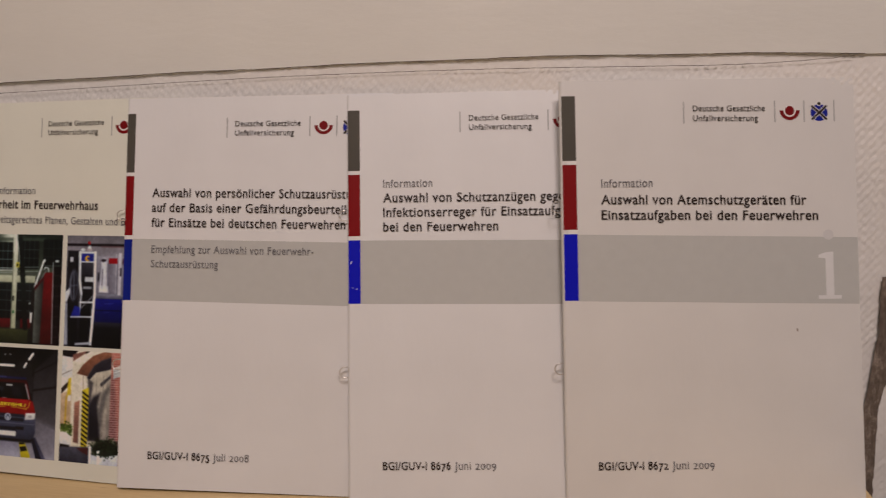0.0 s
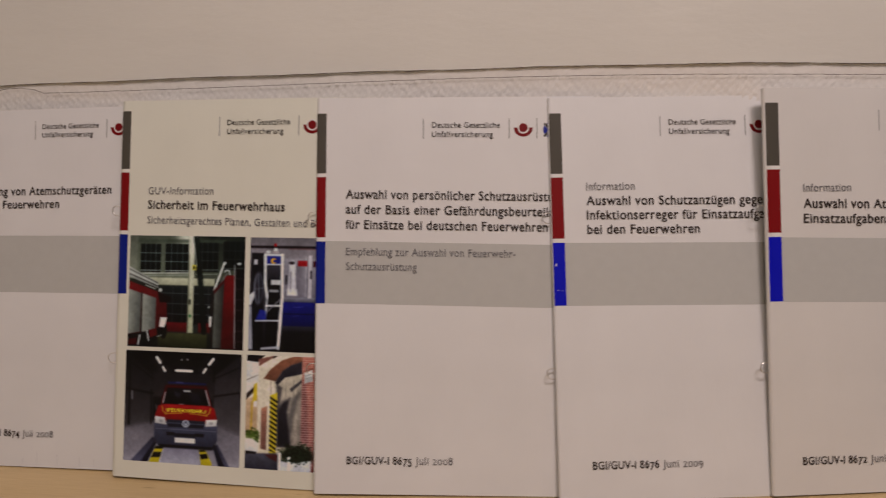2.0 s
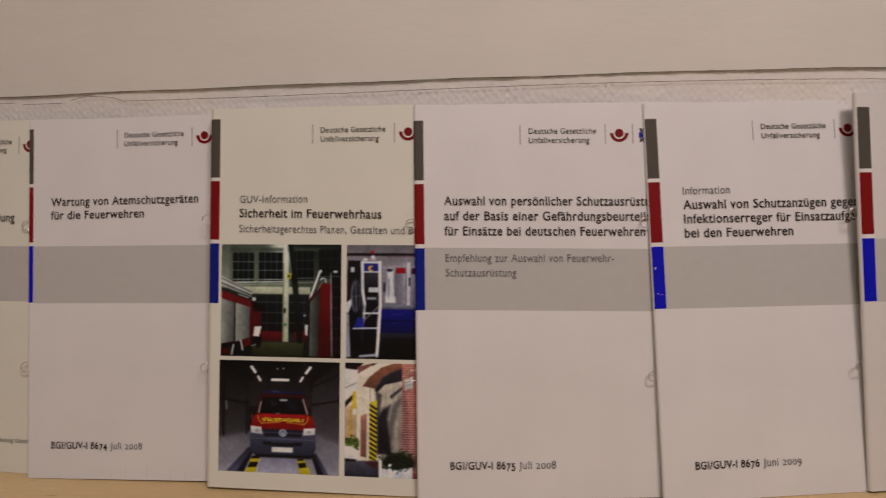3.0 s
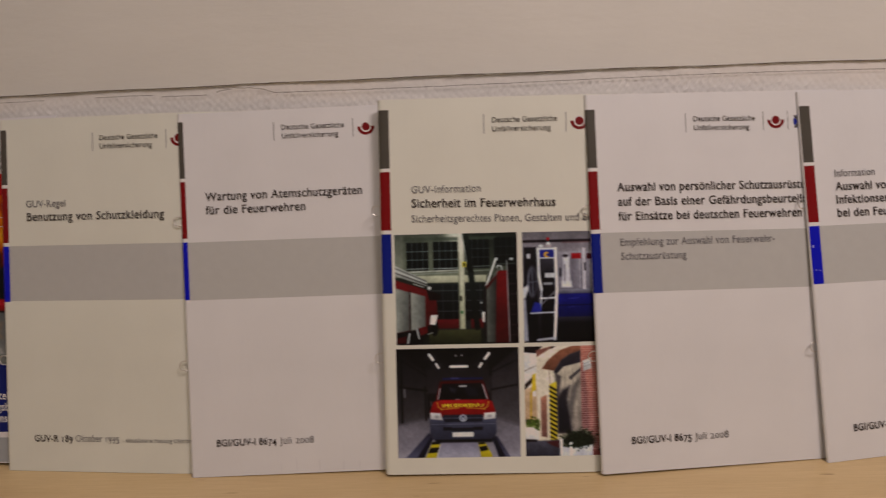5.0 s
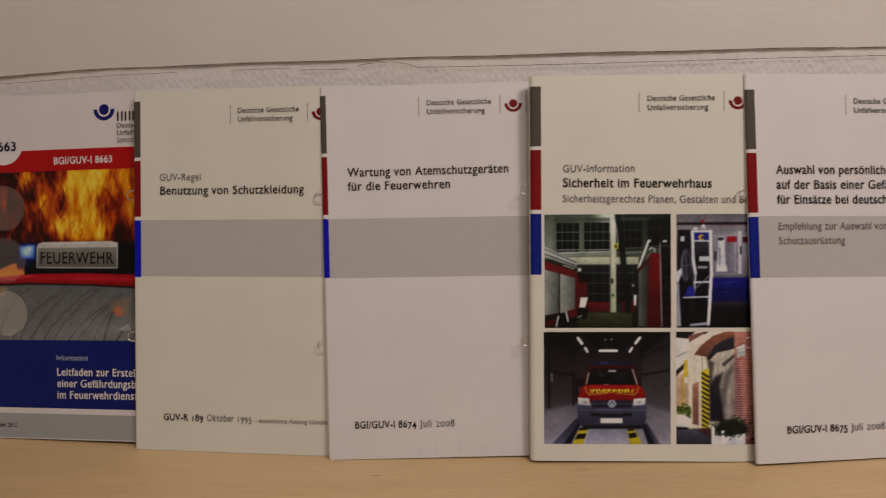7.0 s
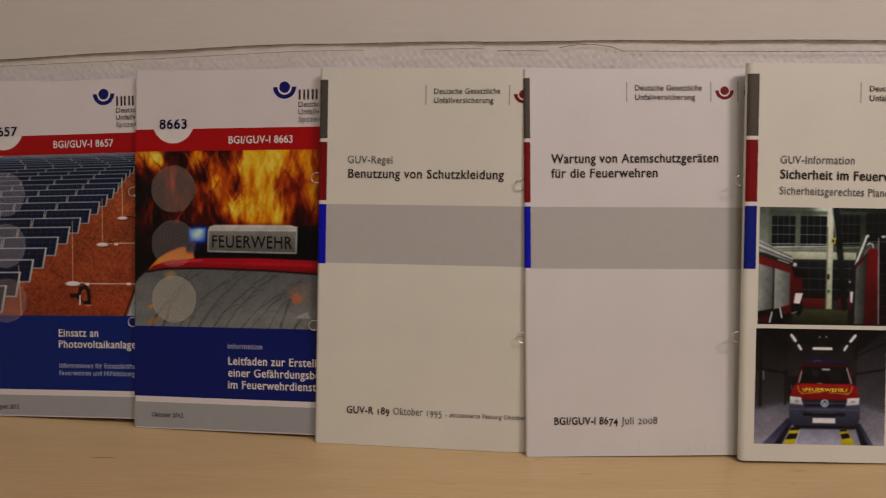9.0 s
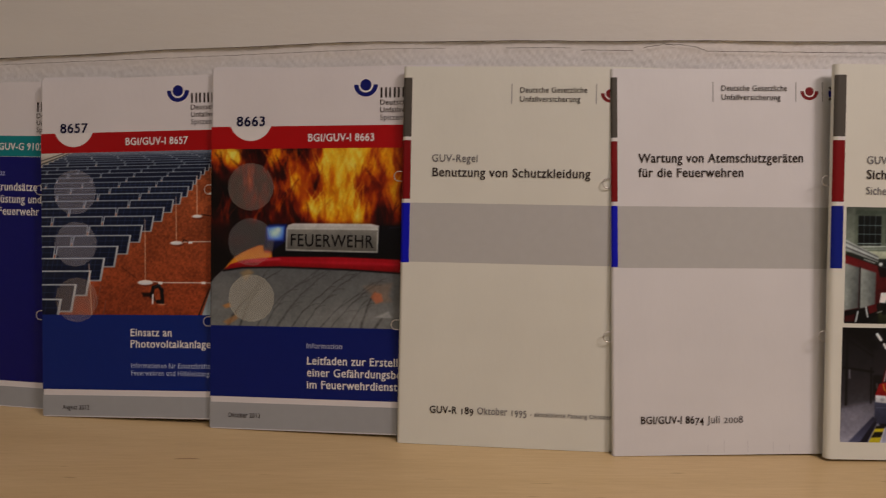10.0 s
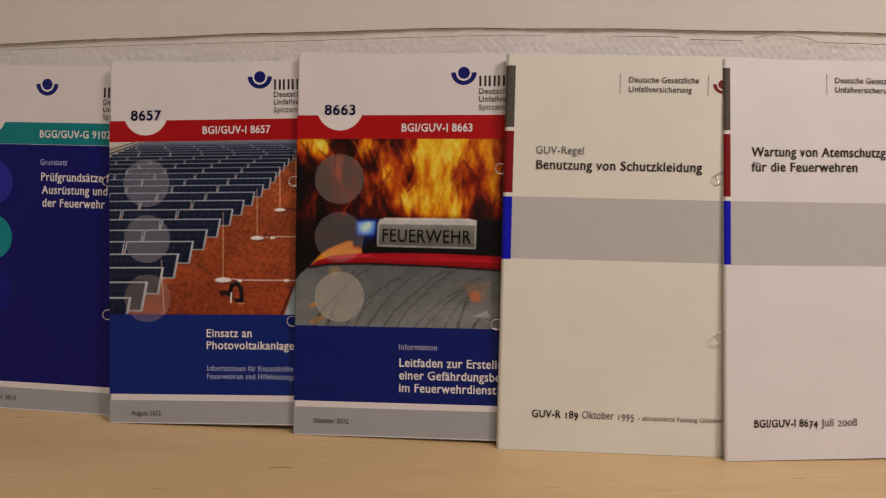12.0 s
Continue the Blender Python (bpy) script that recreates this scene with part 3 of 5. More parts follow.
def proud_sheet(thing, reach, rise_mm, high):
    """An inner sheet that has slipped up and shows above the cover, highest at the fold."""
    half = thing["half"]
    bm = bmesh.new()
    cols = []
    for k in range(13):
        u = 1.4 + (reach - 1.4) * k / 12
        v = high + rise_mm * (1 - 0.35 * k / 12) * min(1.0, (12.6 - k) / 1.2)
        cols.append([bm.verts.new((u * MM, d * MM, z * MM)) for d, z in ((half - 0.2, high - 3.0), (half - 0.2, v), (half + 0.2, v), (half + 0.2, high - 3.0))])
    for a, b in zip(cols, cols[1:]):
        for k in range(4):
            bm.faces.new((a[k], b[k], b[(k + 1) % 4], a[(k + 1) % 4]))
    bm.faces.new(cols[0]), bm.faces.new(cols[-1][::-1])
    bmesh.ops.recalc_face_normals(bm, faces=bm.faces)
    part("inner_sheet", bm, BLUE_STOCK, thing, "white inner sheet standing above the cover")


def strip(thing, name, mat, u0, u1, v0, v1, label=""):
    """A printed bar that follows the rounded fold."""
    fold, half = thing["fold"], thing["half"]
    bm = bmesh.new()
    last = None
    for k in range(13):
        u = u0 + (u1 - u0) * k / 12
        d = 0.0 if u >= fold else half * (1 - math.sqrt(max(0.0, 1 - ((fold - u) / fold) ** 2)))
        pair = [bm.verts.new((u * MM - 0.00004 * (u < fold), (d - 0.06) * MM, v * MM)) for v in (v0, v1)]
        if last:
            bm.faces.new((last[0], pair[0], pair[1], last[1])).smooth = True
        last = pair
    part(name, bm, mat, thing, label)


def mark(art, x, z, r, mat):
    """Emblem: a half ring with a ball above it."""
    art.disc(mat, x, z + 0.32 * r, 1.12 * r, 1.10 * r, 180, 360).up()
    art.disc(INK_WHITE, x, z + 0.27 * r, 0.68 * r).up()
    art.disc(mat, x, z + 0.29 * r, 0.53 * r)


TITLE = ("Auswahl von Atemschutzgeräten für", 102.6)
SMALL = ("Information", 25.7)
ISSUE = ("BGI/GUV-I 8672", 34.4)
MONTH = ("Juni 2009", 21.0)


def masthead(thing, u, v, two_marks=False, slope=0.0):
    """Publisher's lines with rules and emblem."""
    for du, show in ((-4.6, True), (41.2, True), (55.9, two_marks), (71.0, two_marks)):
        if show:
            Art().rect(INK_RULE, u + du - 0.28, v - 6.1, u + du + 0.28, v + 4.8).done("thin_rule", thing)
    art = Art()
    mark(art, u + 48.7, v - 1.6, 4.5, INK_MARK)
    art.done("emblem_print", thing, "dark red printed emblem")
    if two_marks:
        art = Art()
        x, z = u + 63.5, v - 1.5
        art.disc(ink(40, 48, 112), x, z, 4.3).up()
        for s in (-1, 1):
            art.line(INK_WHITE, 1.6, x - 3.6, z + 3.4 * s, x + 3.6, z - 3.4 * s)
        art.up()
        for s in (-1, 1):
            art.line(INK_DARK, 1.15, x - 3.8, z + 3.5 * s, x + 3.8, z - 3.5 * s)
        art.disc(INK_WHITE, x, z + 4.6, 1.3).up()
        art.disc(INK_DARK, x, z + 4.6, 0.9)
        art.done("emblem_print", thing, "blue and black printed emblem")
    text(thing, "masthead_text", "Deutsche Gesetzliche", u, v, 2.9, INK_DARK, width=36.2, bold=0.006, slope=slope)
    text(thing, "masthead_text", "Unfallversicherung", u, v - 5.0, 2.9, INK_DARK, width=32.6, bold=0.006, slope=slope)


def white_cover(thing, bar, blue, head, band=None, two=False, u_bar=0.05, ends=(203.6, 100.4), slope=0.0):
    """Spine bars in grey, red and blue, the grey band and the masthead."""
    size = (ends[0] - ends[1]) / 103.2
    g0, g1, r0, r1, b0, b1 = [ends[1] + size * (v - 100.4) for v in (170.8, 203.6, 136.0, 168.8, 100.4, 133.8)]
    strip(thing, "spine_bar", INK_SPINE, u_bar, bar, g0, g1, "dark grey printed bar")
    strip(thing, "spine_bar", INK_RED, u_bar, bar, r0, r1, "dark red printed bar")
    strip(thing, "spine_bar", blue, u_bar, bar, b0, b1, "blue printed bar")
    for z0, z1 in ((r1, g0), (b1, r0)):
        Art(depth=0.04).rect(INK_WHITE, bar * 0.4, z0, bar, z1).done("bar_gap", thing)
    if band:
        drop = slope * (147.9 - bar)
        Art(depth=0.04).poly(INK_BAND, bar, band[0], 147.9, band[0] + drop, 147.9, band[1] + drop, bar, band[1]).done("grey_band", thing, "light grey printed band")
    masthead(thing, head[0], head[1], two, slope * 0.5)


def issue(thing, u, v, number, month, tail=""):
    text(thing, "issue_number", number, u, v, 3.9, INK_DARK, like=ISSUE, bold=0.018, old=True)
    off = ISSUE[1] / span(ISSUE[0], 0.018) * span(number, 0.018) + 1.9
    text(thing, "issue_date", month, u + off, v, 3.9, INK_GREY, like=MONTH, old=True)
    if tail:
        off += MONTH[1] / span(MONTH[0]) * span(month) + 2.4
        text(thing, "issue_note", tail, u + off, v, 2.5, INK_GREY, width=46.0)


def title(thing, u, v, lines, step=7.75, slope=0.0, likes=(TITLE,) * 3):
    for k, line in enumerate(lines):
        text(thing, "title_text", line, u, v - step * k, 4.7, INK_DARK, like=likes[k], bold=0.008, heavy=0.13, slope=slope)


COOL = paper("cool_white_cover", (186, 172, 162), 0.45)
CREAM = paper("cream_white_cover", (187, 174, 155), 0.45)
PINK = paper("warm_white_cover", (181, 166, 154), 0.45)
BLUE_STOCK = paper("photo_cover_stock", (186, 170, 160), 0.4)

# ---- breathing apparatus ----
g = booklet("booklet", 0.2388, -0.0318, 12, 9.2, -0.5, 3.0, PINK,
            "white fire service booklet with grey band and large letter i", fold=1.6)
white_cover(g, 7.9, INK_BLUE, (67.0, 193.8), (99.2, 132.5), two=True, u_bar=1.0, ends=(202.3, 99.5), slope=-0.022)
text(g, "kicker_text", "Information", 20.2, 156.0, 4.0, INK_GREY, like=SMALL)
title(g, 20.0, 147.6, ("Auswahl von Atemschutzgeräten für", "Einsatzaufgaben bei den Feuerwehren"),
      likes=(TITLE, ("Einsatzaufgaben bei den Feuerwehren", 108.2)), slope=-0.015)
issue(g, 16.2, 15.5, "BGI/GUV-I 8672", "Juni 2009")
art = Art(0.4, -1.6, depth=0.10)
PALE = ink(182, 168, 158)
art.rect(PALE, 127.2, 100.4, 138.6, 102.2).rect(PALE, 131.0, 102.2, 135.0, 122.2).poly(PALE, 127.6, 121.0, 131.0, 120.6, 131.0, 123.6, 127.6, 122.4)
art.poly(PALE, 131.0, 122.2, 135.0, 122.2, 135.0, 124.0, 131.0, 123.6)
art.disc(ink(172, 158, 148), 132.8, 132.4, 2.6)
art.done("letter_i", g, "large pale printed letter i")
Art(depth=0.1).disc(ink(140, 122, 110), 116.5, 83.5, 0.45, 0.9, n=10).done("speck", g, "small brown speck")
staples(g, 146.5, 65.5)

# ---- protective suits ----
f = booklet("booklet", 0.1307, -0.0480, 9.9, 11.5, 0, 2.4, COOL,
            "white fire service booklet about protective suits with grey band", fold=1.4)
white_cover(f, 6.8, INK_BLUE, (64.2, 194.7), (100.0, 132.8), u_bar=0.5, ends=(201.6, 100.1), slope=-0.014)
text(f, "kicker_text", "Information", 19.0, 160.3, 4.0, INK_GREY, like=SMALL)
title(f, 18.8, 152.5, ("Auswahl von Schutzanzügen gegen", "Infektionserreger für Einsatzaufgaben", "bei den Feuerwehren"), 7.6,
      likes=(("Auswahl von Schutzanzügen gege", 93.8), ("Infektionserreger für Einsatzaufga", 94.5), ("bei den Feuerwehren", 59.5)), slope=-0.008)
issue(f, 17.6, 16.0, "BGI/GUV-I 8676", "Juni 2009")
art = Art(depth=0.1)
for u, v, tall in ((1.6, 120.6, 1.7), (2.2, 107.8, 0.6), (4.6, 107.4, 0.5)):
    art.poly(INK_WHITE, u, v, u + 0.5, v + 0.2, u + 0.6, v + tall, u + 0.1, v + tall * 0.8)
art.done("worn_chip", f, "small white worn chips in the blue bar")
staples(f, 146.0, 65.0)

# ---- personal protective equipment ----
e = booklet("booklet", 0.0028, -0.0571, 6.4, 10.6, -0.6, 2.6, COOL,
            "white fire service booklet about protective equipment with grey band", fold=1.6)
white_cover(e, 5.3, INK_NAVYSP, (62.0, 193.6), (99.8, 133.0), two=True, ends=(201.6, 99.7), slope=-0.018)
title(e, 16.0, 155.7, ("Auswahl von persönlicher Schutzausrüstung", "auf der Basis einer Gefährdungsbeurteilung", "für Einsätze bei deutschen Feuerwehren"), 8.1, -0.016,
      likes=(("Auswahl von persönlicher Schutzausrüst", 107.2), ("auf der Basis einer Gefährdungsbeurteil", 107.4), ("für Einsätze bei deutschen Feuerwehren", 107.2)))
for k, line in enumerate(("Empfehlung zur Auswahl von Feuerwehr-", "Schutzausrüstung")):
    text(e, "subtitle_text", line, 16.4, 125.3 - 7.8 * k, 4.0, INK_GREY, like=("Empfehlung zur Auswahl von Feuerwehr-", 90.0), slope=-0.014)
issue(e, 17.6, 15.6, "BGI/GUV-I 8675", "Juli 2008")
staples(e, 145.8, 65.0)

# ---- fire station safety, with four photographs ----
d = booklet("booklet", -0.1174, -0.0518, 0, 9.5, -0.6, 4.6, CREAM,
            "cream white fire station booklet with four colour photographs", fold=3.0, high=211.0, bend=(105.0, 0.0025))
white_cover(d, 6.4, INK_NAVYSP, (64.3, 196.6), None, u_bar=0.5, ends=(205.2, 102.1))
text(d, "kicker_text", "GUV-Information", 18.3, 158.1, 4.0, INK_GREY, like=SMALL)
text(d, "title_text", "Sicherheit im Feuerwehrhaus", 18.2, 150.1, 4.7, INK_DARK, width=80.4, bold=0.011, heavy=0.13, slope=-0.012)
text(d, "subtitle_text", "Sicherheitsgerechtes Planen, Gestalten und Betreiben", 18.1, 141.8, 4.0, INK_GREY,
     like=("Sicherheitsgerechtes Planen, Gestalten und B", 98.0), slope=-0.012)
staples(d, 148.9, 65.6)

# engine hall at night
p = Print(8.0, 135.0, 22, 22, (8.0, 76.6), (72.9, 135.0), 0.1060)
p.ink(((66, 68, 55), (34, 34, 28)), np.ones_like(p.X))
p.rect(((92, 92, 76), (120, 120, 98)), 10, 10, 400, 250).rect(((48, 52, 42), (92, 92, 74)), 390, 10, 680, 250, soft=6)
p.rect(((104, 102, 86), (140, 137, 116)), 10, 10, 66, 230, soft=10).glow((214, 208, 182), 340, 28, 52, 60, 0.9)
p.rect((80, 84, 68), 70, 40, 560, 58, soft=5, alpha=0.7)
for x0, y0, x1, y1, lit in ((84, 66, 200, 214, 132), (226, 64, 357, 214, 138), (402, 56, 522, 206, 92), (550, 48, 680, 196, 60)):
    p.rect(((30, 34, 31), (22, 24, 22)), x0, y0, x1, y1)
    bar = (lit, lit + 4, lit - 6)
    for k in range(1, 4):
        p.line(bar, 2.6, x0 + (x1 - x0) * k / 4, y0, x0 + (x1 - x0) * k / 4, y1, alpha=0.8)
    for k in (0.32, 0.62):
        p.line(bar, 3.2, x0, y0 + (y1 - y0) * k, x1, y0 + (y1 - y0) * k)
    p.line((lit + 50, lit + 50, lit + 36), 4, x0, y1 - 8, x1, y1 - 10)
p.line((196, 192, 176), 5, 90, 222, 360, 214).line((150, 148, 134), 4, 110, 234, 360, 226).line((140, 140, 122), 5, 400, 222, 520, 218).line((90, 88, 78), 4, 400, 234, 520, 232)
p.rect(((186, 180, 148), (160, 154, 124)), 140, 243, 505, 281, soft=4)
p.rect((52, 54, 48), 195, 284, 500, 530)
for x0, x1 in ((205, 356), (390, 492)):
    p.rect(((40, 42, 40), (24, 22, 22)), x0, 292, x1, 482)
    for y in (322, 376, 430):
        p.line((104, 104, 98), 4, x0, y, x1, y + 2, alpha=0.8)
    for k in (0.45, 0.8):
        p.line((84, 84, 80), 3.5, x0 + (x1 - x0) * k, 292, x0 + (x1 - x0) * k, 480, alpha=0.7)
    p.rect(((122, 28, 32), (92, 18, 22)), x0 + 30, 474, x1, 524, soft=4)
p.rect(((84, 80, 48), (50, 50, 30)), 195, 530, 470, 610, soft=5)
p.rect(((206, 200, 172), (166, 160, 126)), 358, 10, 389, 528, soft=3).line((120, 116, 92), 5, 361, 120, 361, 525).line((222, 216, 190), 5, 374, 20, 378, 110)
p.line(((44, 48, 42), (24, 26, 22)), 30, 398, 20, 424, 240, 452, 520, soft=6).line((176, 174, 160), 4, 378, 30, 394, 110, 402, 180)
p.rect((206, 186, 56), 378, 172, 400, 200).rect((40, 38, 30), 384, 180, 394, 194).rect((28, 26, 22), 364, 354, 374, 378).rect((60, 116, 66), 366, 432, 378, 446)
# engine on the near side: roof, red band, shutters, lamp
p.poly(((178, 172, 158), (140, 134, 122)), 14, 182, 190, 268, 190, 298, 14, 238)
for k, tint in enumerate(((92, 88, 80), (206, 200, 186), (70, 62, 58), (150, 144, 132))):
    p.line(tint, 4, 14, 196 + 13 * k, 188, 272 + 8 * k)
p.poly(((128, 32, 32), (76, 16, 18)), 14, 260, 186, 316, 236, 340, 244, 462, 206, 520, 140, 545, 14, 600)
p.line((196, 186, 170), 5, 118, 284, 172, 302).poly((40, 14, 16), 186, 318, 262, 344, 258, 372, 200, 372, soft=4).disc((190, 184, 172), 202, 308, 10, 10)
for x0, x1 in ((20, 95), (101, 180)):
    p.poly(((150, 145, 130), (98, 94, 86), "x"), x0, 304 + 0.28 * (x0 - 20), x1, 306 + 0.28 * (x1 - 20), x1 - 2, 540 - 0.14 * (x1 - 20), x0, 545 - 0.14 * (x0 - 20))
    for k in range(1, 12):
        p.line((120, 116, 106), 2, x0, 304 + 20 * k, x1, 306 + 20 * k, alpha=0.3)
p.line((34, 26, 26), 5, 98, 322, 99, 535)
p.poly((20, 16, 18), 14, 548, 130, 528, 200, 505, 205, 545, 150, 600, 14, 600, soft=5).disc((20, 18, 18), 225, 520, 20, 42).poly((84, 14, 18), 22, 572, 78, 560, 76, 596, 22, 600).poly((104, 18, 22), 140, 520, 186, 508, 190, 545, 150, 560)
p.poly((222, 216, 202), 206, 450, 244, 450, 230, 504, 200, 500).line((196, 190, 178), 8, 92, 548, 82, 598).line((206, 200, 188), 7, 132, 526, 142, 574).line((140, 134, 122), 6, 190, 552, 214, 544)
# engine at the far side, ladders on its roof
p.poly(((108, 104, 92), (54, 50, 46), "x"), 504, 312, 564, 236, 560, 600, 500, 600).poly((44, 34, 32), 486, 320, 504, 310, 502, 600, 484, 560, soft=4)
p.poly(((134, 24, 26), (84, 12, 16)), 560, 224, 620, 222, 620, 604, 548, 604).rect(((30, 20, 22), (40, 14, 18)), 618, 190, 680, 610)
for k in range(7):
    p.line((92, 72, 70), 3.5, 620, 240 + 54 * k, 680, 238 + 54 * k, alpha=0.8)
p.line((150, 144, 136), 6, 614, 170, 622, 600).line((206, 202, 190), 11, 504, 300, 556, 160).line((120, 116, 108), 6, 522, 286, 572, 214).poly((96, 26, 26), 502, 300, 556, 246, 556, 262, 504, 322)
p.line((206, 202, 194), 5, 560, 206, 566, 196, 584, 198, 588, 218).disc((190, 186, 176), 638, 162, 12, 7).disc((180, 178, 168), 560, 160, 8, 8)
p.poly((220, 214, 202), 478, 438, 494, 438, 490, 496, 480, 490).disc((170, 164, 150), 476, 390, 6, 6)
p.mottle(60, 0.10, 2).mottle(14, 0.08, 5)
p.done("photo", d, "photo of fire engines in a dark engine hall", gain=0.92, fade=0.2)

# workshop with hose machine
p = Print(79.6, 134.8, 693, 24, (79.6, 147.9), (73.0, 134.8), 0.1060)
p.ink(((130, 118, 118), (26, 22, 26)), np.ones_like(p.X))
p.rect(((112, 102, 101), (142, 130, 130)), 680, 10, 1400, 140, soft=8).rect((40, 28, 31), 680, 66, 1400, 79, soft=3).rect((118, 88, 86), 900, 78, 1400, 84)
p.rect(((148, 138, 140), (120, 110, 114)), 875, 130, 1400, 326, soft=5).rect(((136, 128, 132), (96, 90, 96)), 875, 326, 1400, 350)
for k in range(8):
    p.rect(((104, 94, 98), (140, 130, 132), "x"), 945 + 56 * k, 150, 985 + 56 * k, 312, soft=5, alpha=0.75).line((178, 168, 168), 5, 994 + 56 * k, 120, 994 + 56 * k, 322, alpha=0.7)
p.rect((150, 26, 34), 950, 140, 1000, 168).rect((84, 26, 34), 1030, 142, 1082, 170).rect((60, 54, 58), 884, 215, 896, 262).rect((182, 170, 170), 1006, 112, 1024, 330).rect((46, 38, 42), 1016, 190, 1024, 232)
p.poly(((206, 198, 198), (178, 168, 170)), 904, 146, 922, 138, 940, 150, 936, 200, 946, 318, 896, 318, 906, 205, soft=6).line((110, 100, 104), 6, 914, 200, 912, 300, soft=4).rect((214, 206, 206), 896, 286, 950, 318, soft=6, alpha=0.7).disc((58, 44, 48), 918, 152, 16, 8, soft=4)
p.rect(((34, 34, 112), (22, 22, 78)), 872, 352, 1400, 474).line((80, 80, 132), 3, 930, 378, 985, 374).line((66, 66, 116), 3, 930, 424, 960, 420).line((16, 14, 44), 4, 872, 412, 1400, 408)
p.rect(((70, 64, 70), (38, 34, 40)), 872, 474, 1400, 500, soft=6).rect(((30, 26, 30), (20, 16, 20)), 872, 500, 1400, 610, soft=6)
p.rect(((40, 33, 37), (22, 19, 23)), 700, 104, 770, 610, soft=4).rect((176, 168, 166), 714, 137, 734, 164)
p.disc((104, 98, 102), 741, 286, 27, 84, soft=4).disc((50, 46, 52), 745, 288, 19, 74, soft=5).line((120, 114, 118), 4, 741, 214, 745, 360).line((112, 106, 110), 4, 722, 290, 766, 284)
p.rect(((34, 29, 33), (22, 18, 22)), 784, 165, 866, 600).rect(((116, 108, 112), (70, 64, 68)), 786, 168, 858, 236, soft=5, alpha=0.5)
p.rect((46, 50, 122), 783, 118, 860, 160).disc((208, 152, 46), 820, 144, 15).disc((46, 50, 122), 824, 144, 7).rect((46, 50, 122), 826, 138, 838, 150)
p.rect((198, 192, 190), 770, 108, 874, 118).line((198, 192, 190), 7, 783, 162, 862, 162)
p.line((196, 190, 188), 15, 774, 112, 778, 260, 790, 330).line((176, 170, 170), 9, 790, 330, 782, 440).line((216, 210, 208), 15, 866, 112, 870, 330, 862, 470, 854, 590).line((120, 114, 118), 4, 858, 170, 862, 330, 852, 470)
p.rect((188, 182, 178), 808, 240, 860, 266).rect((150, 144, 142), 800, 290, 850, 304, soft=4).line((206, 200, 200), 9, 784, 374, 870, 372).line((192, 186, 188), 8, 730, 452, 868, 448).line((150, 140, 138), 5, 790, 405, 860, 340)
p.poly((48, 52, 128), 730, 448, 752, 392, 784, 400, 786, 446).poly((184, 178, 178), 690, 322, 718, 300, 720, 330, 700, 380, 690, 366, soft=4).poly((150, 144, 148), 690, 380, 706, 380, 716, 600, 690, 600, soft=5)
p.disc((200, 194, 188), 792, 98, 13, 8).disc((204, 198, 192), 830, 90, 11, 14).disc((160, 28, 32), 828, 62, 8, 9).rect((168, 150, 146), 812, 92, 846, 104).poly((160, 154, 156), 760, 588, 850, 578, 862, 592, 760, 600, soft=4)
p.mottle(50, 0.09, 3).mottle(12, 0.08, 6)
p.done("photo", d, "photo of a hose machine in a workshop", gain=0.94)

# van in the wash bay
p = Print(7.4, 70.7, 22, 22, (7.4, 76.2), (9.3, 70.7), 0.1062)
p.ink(((28, 23, 24), (50, 43, 44)), np.ones_like(p.X))
p.poly(((34, 29, 30), (86, 77, 77)), 14, 20, 180, 150, 184, 400, 14, 430, soft=8).poly(((50, 43, 44), (100, 90, 90)), 680, 10, 522, 140, 520, 390, 680, 440, soft=8)
p.rect(((50, 43, 44), (66, 58, 58)), 180, 130, 522, 260, soft=8).rect(((24, 20, 21), (40, 34, 35)), 196, 20, 512, 128, soft=14)
p.poly(((110, 100, 102), (166, 154, 158)), 14, 428, 190, 388, 540, 388, 680, 440, 680, 610, 14, 610, soft=14).glow((146, 134, 136), 90, 470, 70, 60, 0.5).glow((150, 138, 142), 620, 480, 60, 60, 0.5)
p.line((26, 20, 22), 10, 14, 222, 182, 244, soft=4).line((28, 22, 24), 8, 680, 216, 522, 244, soft=4).line((26, 20, 22), 11, 48, 20, 48, 410, soft=4).line((26, 20, 22), 7, 172, 225, 174, 400, soft=3)
p.line((30, 24, 26), 7, 14, 60, 180, 165, soft=4).line((30, 24, 26), 6, 680, 80, 530, 150, soft=4).line((132, 120, 118), 8, 62, 236, 64, 276, soft=3).rect((28, 22, 24), 514, 90, 526, 170, soft=4).disc((170, 156, 148), 338, 62, 5).disc((170, 156, 148), 370, 60, 5)
for x0, y0, x1, y1, w in ((198, 54, 218, 82, 13), (234, 104, 246, 124, 10), (310, 119, 396, 119, 12), (514, 52, 492, 80, 13), (474, 104, 462, 124, 10)):
    p.line((246, 236, 226), w, x0, y0, x1, y1, soft=3).glow((120, 108, 106), (x0 + x1) / 2, (y0 + y1) / 2, 34, 18, 0.3)
    p.line((248, 240, 230), w, x0, y0, x1, y1, soft=3)
